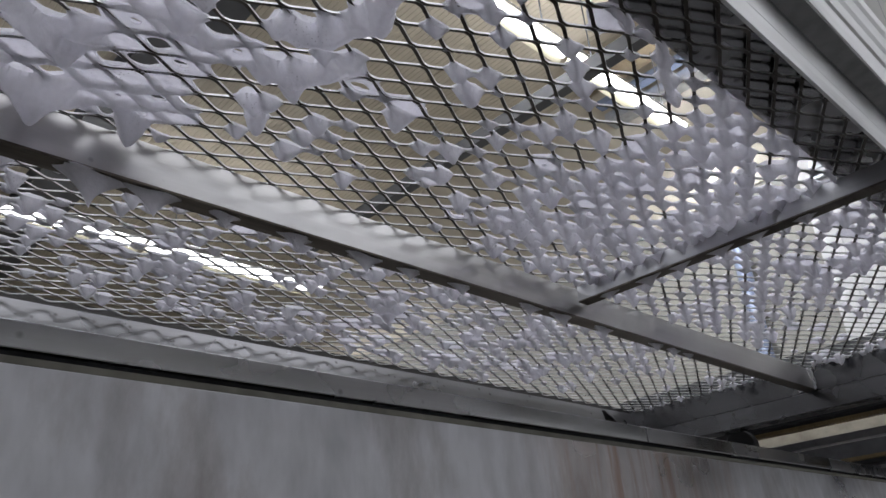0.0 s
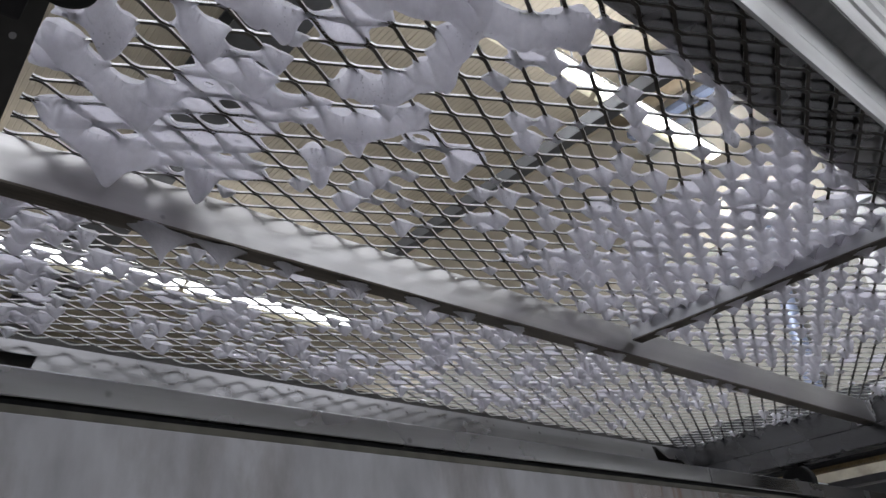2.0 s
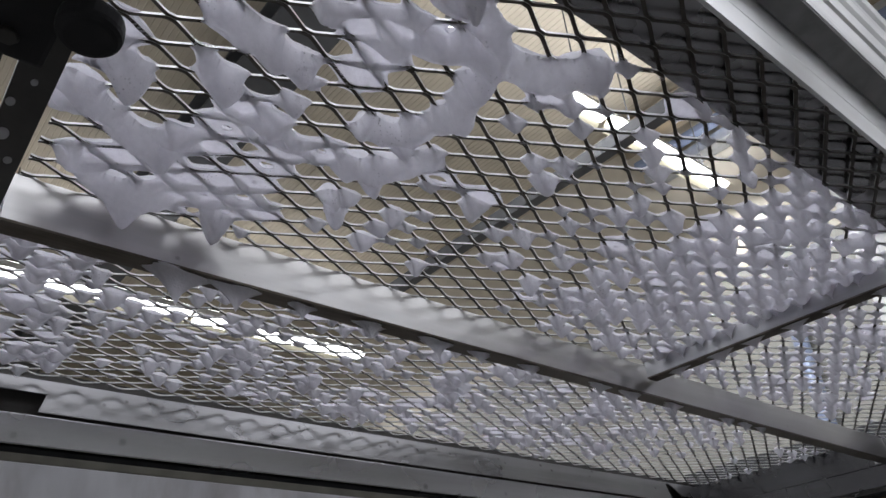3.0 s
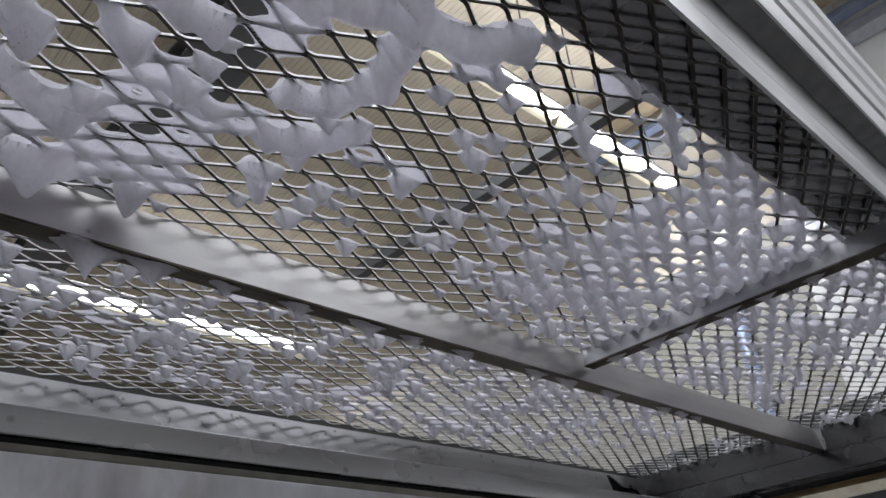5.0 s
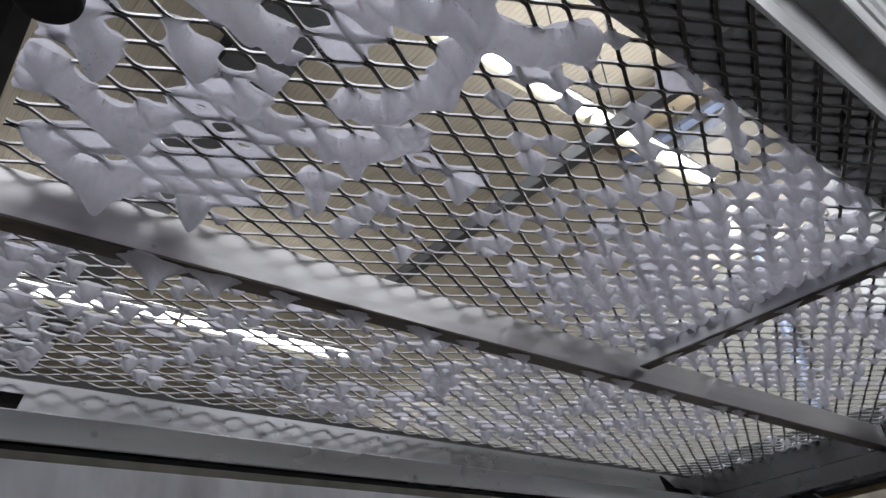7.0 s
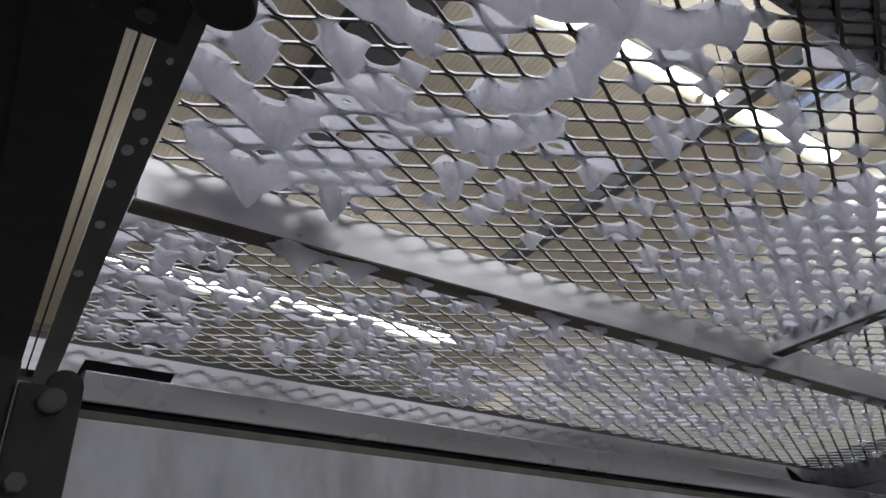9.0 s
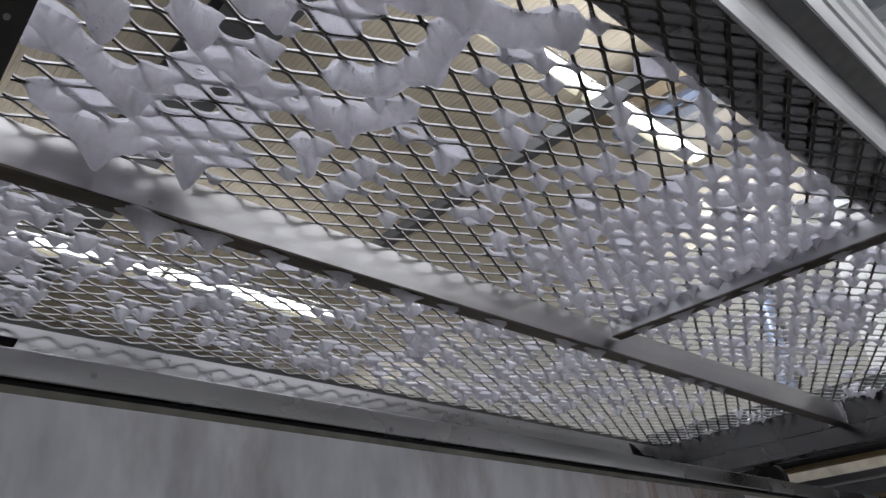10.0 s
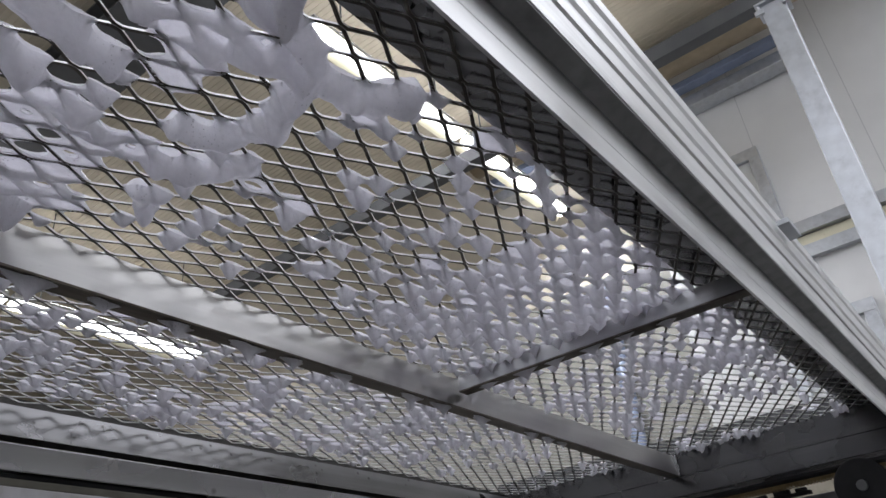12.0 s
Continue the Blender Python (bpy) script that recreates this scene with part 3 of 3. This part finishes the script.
# thick runs of foam: reach, amount, then the line they follow over the sheet
RUNS = [(0.0098, 1.2, [(-0.322, 0.321), (-0.352, 0.331), (-0.393, 0.342), (-0.432, 0.340), (-0.455, 0.328), (-0.470, 0.306), (-0.471, 0.286)]),
        (0.0105, 1.2, [(-0.352, 0.266), (-0.337, 0.300), (-0.333, 0.338), (-0.327, 0.368), (-0.317, 0.388), (-0.285, 0.408)]),
        (0.0105, 1.1, [(-0.480, 0.373), (-0.506, 0.350), (-0.522, 0.330), (-0.528, 0.310)]),
        (0.0075, 1.0, [(-0.590, 0.320), (-0.604, 0.343)]),
        (0.0105, 1.2, [(-0.564, 0.054), (-0.590, 0.086), (-0.604, 0.113), (-0.610, 0.138)]),
        (0.0110, 1.0, [(-0.511, 0.068), (-0.529, 0.088)]),
        (0.0100, 1.0, [(-0.480, 0.130), (-0.493, 0.155)]),
        (0.0105, 1.1, [(-0.425, 0.118), (-0.430, 0.156), (-0.431, 0.177), (-0.438, 0.200)]),
        (0.0125, 1.2, [(-0.670, 0.085), (-0.692, 0.112), (-0.700, 0.150), (-0.686, 0.172)]),
        (0.0090, 1.0, [(-0.690, 0.230), (-0.698, 0.245)]),
        (0.0100, 1.0, [(-0.300, 0.240), (-0.305, 0.285), (-0.318, 0.318)]),
        (0.0080, 0.62, [(-0.262, 0.545), (-0.256, 0.590), (-0.283, 0.635), (-0.300, 0.690)]),
        (0.0085, 0.8, [(-0.412, 0.806), (-0.373, 0.812), (-0.346, 0.849), (-0.309, 0.856)]),
        (0.0085, 0.8, [(-0.388, 0.938), (-0.330, 0.930), (-0.287, 0.952)])]
# long drops that hang from the runs: x, y, length, width
TIPS = [(-0.283, 0.252, 0.052, 0.017), (-0.402, 0.350, 0.026, 0.011), (-0.365, 0.330, 0.014, 0.014), (-0.538, 0.342, 0.028, 0.012), (-0.606, 0.340, 0.026, 0.010), (-0.604, 0.146, 0.028, 0.012),
        (-0.529, 0.087, 0.024, 0.013), (-0.487, 0.155, 0.026, 0.013), (-0.702, 0.146, 0.034, 0.014), (-0.695, 0.238, 0.026, 0.012), (-0.452, 0.318, 0.014, 0.014),
        (-0.432, 0.172, 0.014, 0.014), (-0.335, 0.318, 0.022, 0.013), (-0.322, 0.372, 0.018, 0.011), (-0.289, 0.402, 0.014, 0.010)]
# openings closed by a skin of foam
SKINS = [(-0.383, 0.245), (-0.413, 0.244), (-0.527, 0.055), (-0.589, 0.060), (-0.575, 0.174), (-0.542, 0.182), (-0.514, 0.184), (-0.529, 0.204), (-0.697, 0.192), (-0.669, 0.219),
         (-0.638, 0.230), (-0.538, 0.253), (-0.567, 0.257), (-0.599, 0.150), (-0.626, 0.251), (-0.655, 0.126), (-0.677, 0.164), (-0.662, 0.190), (-0.668, 0.252), (-0.650, 0.275),
         (-0.345, 0.235), (-0.36, 0.21), (-0.64, 0.16), (-0.52, 0.28)]


def along(line, gap=0.006):
    """Places set out along a line at an even gap."""
    for (x0, y0), (x1, y1) in zip(line, line[1:]):
        n = max(1, round(math.hypot(x1 - x0, y1 - y0) / gap))
        for i in range(n + 1):
            yield x0 + (x1 - x0) * i / n, y0 + (y1 - y0) * i / n


def build_foam(step=0.002):
    xs, ys = np.arange(BX0 + 0.004, BX1 - 0.03, step), np.arange(BY0 - 0.024, BY1 - 0.002, step)
    X, Y = np.meshgrid(xs, ys, indexing="ij")
    W = 0.004  # the outlines wander a little off the strands
    Xw = X + W * (smooth_noise(X, Y, 0.03, 1) - 0.5)
    Yw = Y + W * (smooth_noise(X, Y, 0.03, 2) - 0.5)
    p, q = (Xw - NX) / SX, (Yw - NY) / SY
    I, J = (p + q) / 2, (q - p) / 2
    u = np.minimum(np.abs(I - np.round(I)), np.abs(J - np.round(J))) * 0.0287
    OFF, N = 120, 260
    ii, jj = np.meshgrid(np.arange(N) - OFF, np.arange(N) - OFF, indexing="ij")
    nx, ny = NX + SX * (ii - jj), NY + SY * (ii + jj)
    dens, heavy = foam_density(nx, ny)
    patch = 0.5 * smooth_noise(nx, ny, 0.09, 5) + 0.5 * smooth_noise(nx, ny, 0.045, 15)
    has = rng.random((N, N)) < dens * (0.6 + 0.8 * patch)
    amount = np.where(has, 0.0028 + 0.0085 * rng.random((N, N)) ** 1.2 + 0.009 * (patch - 0.5) + 0.012 * heavy, 0.0)
    amount = np.maximum(amount, 0.0022 * has)
    amount = amount * np.where(nx < BXM, 0.8, 1.0)
    drop = np.where(has, np.maximum(amount - 0.003, 0) * 1.1 + 0.010 * rng.random((N, N)) ** 1.6 + 0.001, 0.0)
    wide = 0.0055 + 0.003 * rng.random((N, N))
    shift = 0.009 * (rng.random((2, N, N)) - 0.5)
    cx, cy = nx, ny + SY
    cd, ch = foam_density(cx, cy)
    fill = np.where(rng.random((N, N)) < ch + 0.03 * (cd > 0.5), 0.010 + 0.008 * rng.random((N, N)), 0.0)
    hole = np.where(rng.random((N, N)) < 0.28, 0.010 + 0.010 * rng.random((N, N)), 0.0)
    for x, y in SKINS:
        fill.flat[np.argmin((cx - x) ** 2 + (cy - y) ** 2)] = 0.0165
    rho, sag = np.full(X.shape, -0.0008), np.zeros(X.shape)
    i0, j0 = np.round(I).astype(int), np.round(J).astype(int)
    for di in (-1, 0, 1):
        for dj in (-1, 0, 1):
            a, b = i0 + di + OFF, j0 + dj + OFF
            d2 = (Xw - nx[a, b]) ** 2 + (Yw - ny[a, b]) ** 2
            rho += amount[a, b] * np.exp(-d2 / (2 * 0.0102 ** 2))
            dt = np.sqrt((Xw - nx[a, b] - shift[0][a, b]) ** 2 + (Yw - ny[a, b] - shift[1][a, b]) ** 2)
            sag += (drop[a, b] * np.exp(-(np.sqrt(dt * dt + 0.006 ** 2) - 0.006) / wide[a, b])) ** 3
    film = np.zeros(X.shape)
    c0, e0 = np.floor(I).astype(int), np.floor(J).astype(int)
    for di in (-1, 0, 1):
        for dj in (-1, 0, 1):
            a, b = c0 + di + OFF, e0 + dj + OFF
            d2 = (Xw - cx[a, b]) ** 2 + ((Yw - cy[a, b]) * 0.75) ** 2
            film += fill[a, b] * np.exp(-d2 / (2 * 0.0115 ** 2)) - (fill[a, b] > 0) * hole[a, b] * np.exp(-((Xw - cx[a, b] - shift[0][a, b]) ** 2 * 1.8 + (Yw - cy[a, b] - shift[1][a, b]) ** 2 * 0.5) / (2 * 0.0048 ** 2))
    sag = sag ** (1 / 3)
    for x, y in SKINS:
        rho += 0.0032 * np.exp(-((Xw - x) ** 2 + ((Yw - y) * 0.7) ** 2) / (2 * 0.015 ** 2))
    clump_sag = np.zeros(X.shape)
    patchy = 0.8 + 0.4 * smooth_noise(X, Y, 0.017, 21)
    for reach, c, line in RUNS:
        g = np.zeros(X.shape)
        for x, y in along(line):
            g = np.maximum(g, np.exp(-((Xw - x) ** 2 + (Yw - y) ** 2) / (2 * (0.85 * reach) ** 2)))
        rho = np.maximum(rho, np.maximum(0.0155 * c * g * patchy, 0.0075 * c * g ** 0.55))
        clump_sag = np.maximum(clump_sag, 0.011 * c * g * (0.4 + 1.2 * smooth_noise(X, Y, 0.02, 22)))
        sag = sag * (1 - 0.5 * g)
    for x, y, length, width in TIPS:
        d = np.sqrt((Xw - x) ** 2 + (Yw - y) ** 2)
        sag = (sag ** 3 + (length * np.exp(-(d / width) ** 1.35)) ** 3) ** (1 / 3)
        rho = np.maximum(rho, 0.014 * np.exp(-(d / width) ** 2))
    for _ in range(3):  # the wet skin smooths small creases
        sag[1:-1] = (sag[:-2] + 2 * sag[1:-1] + sag[2:]) / 4
        sag[:, 1:-1] = (sag[:, :-2] + 2 * sag[:, 1:-1] + sag[:, 2:]) / 4
    body = ramp01(rho - u, -0.0015, 0.0035)
    phi = np.where(X > BX1 - 0.069, -0.01, rho + film - u)
    phi = np.where(Y < BY0 + 0.002 + 0.037 * (-X - 0.8), -0.01, phi)
    phi = np.where((X < BXM + 0.003) & (X > BXM - 0.022), -0.01, phi)
    for _ in range(2):
        phi[1:-1] = (phi[:-2] + 2 * phi[1:-1] + phi[2:]) / 4
        phi[:, 1:-1] = (phi[:, :-2] + 2 * phi[:, 1:-1] + phi[:, 2:]) / 4
    thick = 0.0045 * (1 - np.exp(-np.maximum(phi, 0) / 0.0035))
    lump = 0.0035 * (smooth_noise(X, Y, 0.014, 9) - 0.3) + 0.0016 * (smooth_noise(X, Y, 0.006, 10) - 0.5)
    soft = ramp01(phi, 0, 0.006)
    low = ZM + 0.0012 * (1 - body) - 0.3 * thick * (1 - body) - body * (0.0015 + thick + soft * (sag + clump_sag)) - soft * lump * (0.35 + 0.65 * body)
    high = ZM + 0.0015 + thick * 1.3 + soft * (0.5 * clump_sag + np.maximum(lump, 0))
    inside = phi > 0
    gx, gy = np.gradient(phi, step)
    g2 = gx * gx + gy * gy + 1e-6
    sx, sy = np.clip(-phi * gx / g2, -step, step), np.clip(-phi * gy / g2, -step, step)
    PX, PY = np.where(inside, X, X + sx), np.where(inside, Y, Y + sy)
    quad = inside[:-1, :-1] | inside[1:, :-1] | inside[:-1, 1:] | inside[1:, 1:]
    idx = np.arange(X.size).reshape(X.shape)
    quads = np.stack([idx[:-1, :-1][quad], idx[:-1, 1:][quad], idx[1:, 1:][quad], idx[1:, :-1][quad]], 1)
    used = np.unique(quads)
    remap = np.zeros(X.size, int)
    remap[used] = np.arange(len(used))
    quads = remap[quads]
    fx, fy = PX.ravel()[used], PY.ravel()[used]
    zl = np.where(inside, low, ZM).ravel()[used] + Z
    zh = np.where(inside, high, ZM).ravel()[used] + Z
    v = np.concatenate([np.stack([fx, fy, zl], 1), np.stack([fx, fy, zh], 1)])
    f = np.concatenate([quads, quads[:, ::-1] + len(used)])
    me = bpy.data.meshes.new("foam")
    me.vertices.add(len(v))
    me.vertices.foreach_set("co", v.ravel())
    me.loops.add(f.size)
    me.loops.foreach_set("vertex_index", f.ravel())
    me.polygons.add(len(f))
    me.polygons.foreach_set("loop_start", np.arange(0, f.size, 4))
    me.polygons.foreach_set("loop_total", np.full(len(f), 4))
    me.polygons.foreach_set("use_smooth", np.ones(len(f), bool))
    me.update(calc_edges=True)
    me.validate()
    me.materials.append(FOAM)
    return new("foam", me)


tagged(build_foam(), "white wet cleaning foam clinging to the expanded metal", "foam", kind="stuff")


def foam_drip(x, y, z, r, h, rnd, hang="y"):
    """A tent of foam that hangs from an edge: broad at the top, drawn down to a blunt tip."""
    bm = bmesh.new()
    rings, segs = [], 18
    phase, swing = rnd.random() * 6, 0.5 * (rnd.random() - 0.5)
    for i in range(13):
        t = i / 12
        rad = r * ((1 - t) ** 2.1 * 0.86 + 0.14 * (1 - t ** 3) ** 0.5 * (1 - 0.5 * t))
        ring = []
        for s in range(segs):
            a = 2 * math.pi * s / segs
            wob = 1 + 0.22 * math.sin(3 * a + phase + 2 * t) * (1 - t) + 0.1 * math.sin(5 * a - phase)
            px, py = (0.3, 1.0) if hang == "y" else (1.0, 0.3)
            ring.append(bm.verts.new((x + px * rad * wob * math.cos(a), y + py * rad * wob * math.sin(a) + (0.1 + swing) * r * t, z + Z - h * t)))
        rings.append(ring)
    for i in range(12):
        for s in range(segs):
            bm.faces.new((rings[i][s], rings[i][(s + 1) % segs], rings[i + 1][(s + 1) % segs], rings[i + 1][s]))
    bm.faces.new(rings[0][::-1])
    bm.faces.new(rings[-1])
    return tagged(finish("foam_drip", bm, FOAM, None, smooth=True), "white foam drip hanging from the bench beam", "foam", "foam drips")


rnd = random.Random(11)
for y, r, h in ((0.215, 0.026, 0.034), (0.285, 0.022, 0.024), (0.37, 0.014, 0.012), (0.47, 0.016, 0.014), (0.575, 0.02, 0.02), (0.66, 0.014, 0.012), (0.76, 0.015, 0.012), (0.92, 0.018, 0.014), (1.0, 0.02, 0.016),
                (1.12, 0.018, 0.014), (1.3, 0.016, 0.012), (1.36, 0.016, 0.013), (1.42, 0.012, 0.01)):
    foam_drip(BXM - 0.012, y, 0.4375, r * 1.35 + 0.004, h + 0.006, rnd)
for x, r, h in ((-0.66, 0.015, 0.01), (-0.58, 0.018, 0.014), (-0.52, 0.014, 0.012), (-0.45, 0.016, 0.012), (-0.39, 0.012, 0.01), (-0.32, 0.012, 0.009)):
    foam_drip(x, 1.052, 0.4675, r * 1.2 + 0.004, h + 0.005, rnd, "x")

for x, r, h in ((-0.675, 0.012, 0.013), (-0.64, 0.016, 0.018), (-0.6, 0.013, 0.014), (-0.55, 0.015, 0.02), (-0.505, 0.018, 0.02), (-0.47, 0.013, 0.015), (-0.43, 0.016, 0.018), (-0.385, 0.014, 0.02), (-0.345, 0.015, 0.016),
                (-0.3, 0.013, 0.014)):
    foam_drip(x, 1.041, 0.4955, r, h, rnd, "x")

# ---- conveyor side wall ----
conveyor = thing("conveyor_side", "dull sheet metal conveyor side wall with top rail", "conveyor", at=(-0.63, 1.0, 0))
WX = -0.62
for y0, y1 in ((0.016, 1.024), (1.026, 2.6)):
    part("top_rail", box_bm(WX - 0.04, WX, y0, y1, 0.2035 + Z, 0.2265 + Z, 0.0012), ALU, conveyor, "brushed aluminium top rail")
# black filler paints the shade in the gap between rail and lip
part("black_strip", box_bm(WX - 0.03, WX - 0.007, 0.016, 2.6, 0.1986 + Z, 0.2033 + Z, 0), BLACK, conveyor, "black strip filling the dark gap under the rail")
part("seal_lip", box_bm(WX - 0.03, WX - 0.002, 0.016, 2.6, 0.1915 + Z, 0.1984 + Z, 0.0015), OLIVE, conveyor, "olive rubber seal lip")
part("side_panel", box_bm(WX - 0.03, WX, 0.016, 2.6, 0.0, 0.1912 + Z, 0.001), SHEET, conveyor, "grey brushed sheet metal panel")
# leg post with bracket and bolt; DARK paints in the shade under the bench end
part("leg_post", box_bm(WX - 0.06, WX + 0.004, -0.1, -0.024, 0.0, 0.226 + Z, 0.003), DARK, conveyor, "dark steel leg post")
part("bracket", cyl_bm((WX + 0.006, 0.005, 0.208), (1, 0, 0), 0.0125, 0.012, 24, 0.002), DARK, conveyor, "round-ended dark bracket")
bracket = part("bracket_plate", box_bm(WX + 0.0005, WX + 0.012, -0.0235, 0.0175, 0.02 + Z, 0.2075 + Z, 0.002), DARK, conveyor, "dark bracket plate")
part("bolt", cyl_bm((WX + 0.018, -0.002, 0.195), (1, 0, 0), 0.009, 0.012, 24, 0.004), STEEL_DARK, bracket, "rounded dark bolt head")
part("bolt", cyl_bm((WX + 0.016, -0.012, 0.14), (1, 0, 0), 0.007, 0.01, 6, 0.001), STEEL_DARK, bracket, "dark bolt head")

# ---- neighbouring bench end, dark over the start ----
nb = thing("neighbour_bench", "neighbouring bench with black plastic tray bottom", "bench", at=(-0.6, -0.5, 0.5 + Z))
skew(part("end_profile", extrude_bm([(-0.008, 0.445), (-0.008, 0.437), (-0.07, 0.437), (-0.07, 0.4495), (-0.06, 0.4495), (-0.06, 0.445)], BX0 - 0.05, 0.3, "x"), BLACK, nb, "black end profile"))
for x, y in ((0.25, -1.85), (0.25, -0.12), (BX0, -1.85), (BX0, -0.12)):
    part("leg", box_bm(x - 0.02, x + 0.02, y - 0.02, y + 0.02, 0.0, 0.449 + Z, 0.003), DARK, nb)
skew(part("tray", box_bm(BX0 - 0.05, 0.3, -1.9, -0.066, 0.45 + Z, 0.5 + Z, 0.004), BLACK, nb, "black plastic tray bottom"))
skew(part("black_strip", box_bm(BX0 - 0.05, 0.3, 0.0005, 0.0028, 0.44 + Z, 0.4425 + Z, 0), BLACK, nb, "thin black seal strip"))
skew(part("seal_holder", box_bm(-0.49, -0.47, -0.0079, 0.0004, 0.4405 + Z, 0.442 + Z, 0), BLACK, nb))
knob = thing("clamp_knob", "black round clamp knob under the bench end", "knob", at=(-0.42, 0.02, 0.42 + Z))
part("knob_head", cyl_bm((-0.414, 0.028, 0.416), (0, 0, 1), 0.021, 0.02, 32, 0.006), BLACK, knob)
part("knob_stem", cyl_bm((-0.414, 0.028, 0.431), (0, 0, 1), 0.008, 0.011, 16), DARK, knob)
arm = part("clamp_arm", box_bm(-0.485, -0.36, -0.045, 0.016, 0.427 + Z, 0.4365 + Z, 0.004), BLACK, knob, "black clamp arm")
part("clamp_bolt", cyl_bm((-0.46, -0.012, 0.4245), (0, 0, 1), 0.008, 0.005, 6, 0.001), DARK, arm, "dark bolt")
for x, y, r in ((-0.586, 0.02, 0.006), (-0.543, 0.016, 0.004), (-0.64, 0.022, 0.006), (-0.512, 0.03, 0.003), (-0.7, 0.018, 0.005), (-0.78, 0.024, 0.006), (-0.9, 0.02, 0.006), (-0.62, 0.036, 0.004)):
    bm = bmesh.new()
    bmesh.ops.create_icosphere(bm, subdivisions=2, radius=r, matrix=Matrix.Translation((x, 0.019 + 0.7 * (y - 0.018) + 0.037 * (-x - 0.8), 0.4372 + Z)) @ Matrix.Diagonal((1.5, 0.9, 0.35, 1)))
    tagged(finish("foam_speck", bm, RESIDUE, None, smooth=True), "small grey foam speck under the dark bench end", "foam", "foam specks")

# ---- transfer line behind the bench end ----
line = thing("belt_conveyor", "grey belt conveyor with ochre toothed belts", "conveyor", at=(-0.7, 2.5, 0))


def toothed_belt(y, z, x0, x1, pitch=0.012):
    prof = [(x0, z + 0.012)]
    x = x0
    while x < x1 - pitch:
        prof += [(x, z + 0.004), (x + pitch * 0.5, z + 0.004), (x + pitch * 0.5, z), (x + pitch, z)]
        x += pitch
    prof += [(x1, z + 0.012)]
    bm = bmesh.new()
    rows = [[bm.verts.new((p, yy, q + Z)) for p, q in prof] for yy in (y, y + 0.03)]
    m = len(prof)
    for i in range(m):
        bm.faces.new((rows[0][i], rows[0][(i + 1) % m], rows[1][(i + 1) % m], rows[1][i]))
    bm.faces.new(rows[0])
    bm.faces.new(rows[1][::-1])
    return bm


part("belt_guide", box_bm(-1.35, 0.3, 2.2, 2.29, 0.3995 + Z, 0.415 + Z, 0.002), BLACK, line, "black belt guide")
part("toothed_belt", toothed_belt(2.25, 0.3865, -1.35, 0.3, 0.009), BELT, line, "ochre toothed belt")
part("cross_member", box_bm(-1.35, 0.3, 2.5, 2.55, 0.375 + Z, 0.425 + Z, 0.002), CREAM, line, "stained cream cross member")
part("cross_member", box_bm(-1.35, 0.3, 2.3, 2.35, 0.343 + Z, 0.363 + Z, 0.002), DULL, line, "dull grey cross member")
part("side_plate", box_bm(-1.35, 0.3, 2.32, 2.33, 0.2 + Z, 0.339 + Z, 0.002), DULL, line, "dull grey side plate")
part("bolt_hole", cyl_bm((-0.66, 2.318, 0.3), (0, 1, 0), 0.011, 0.006, 24), BLACK, line, "black round opening")
part("toothed_belt", toothed_belt(2.29, 0.283, -0.8, 0.3, 0.009), BELT, line, "ochre toothed belt")
part("lower_guide", box_bm(-1.35, 0.3, 2.27, 2.319, 0.268 + Z, 0.2805 + Z, 0.002), BLACK, line, "black belt guide")
clamp = bmesh.new()
for x0, x1, z0, z1 in ((-0.615, -0.58, 0.374, 0.386), (-0.595, -0.46, 0.366, 0.376), (-0.56, -0.515, 0.3765, 0.4), (-0.5, -0.47, 0.3765, 0.386)):
    box_bm(x0, x1, 2.28, 2.298, z0 + Z, z1 + Z, 0.002, clamp)
part("belt_clamp", clamp, BLACK, line, "black stepped belt clamp")
for x in (-1.2, 0.2):
    part("leg", box_bm(x - 0.03, x + 0.03, 2.36, 2.42, 0.0, 0.342 + Z, 0.003), STEEL, line)


def drive_wheel(x, y, z, r):
    w = thing("drive_wheel", "black rubber drive wheel with steel hub", "wheel", "drive wheels", at=(x, y, z + Z))
    tyre = part("tyre", cyl_bm((x, y, z), (0, 1, 0), r, 0.03, 48, 0.005), BLACK, w, "black rubber tyre")
    part("hub", cyl_bm((x, y - 0.017, z), (0, 1, 0), r * 0.2, 0.012, 24, 0.002), STEEL_DARK, tyre, "dull steel hub")
    part("axle", cyl_bm((x, y + 0.2, z), (0, 1, 0), 0.008, 0.4, 12), STEEL, w)
    return w


drive_wheel(-0.268, 1.9, 0.3, 0.059)
drive_wheel(-1.0, 2.14, 0.355, 0.045)
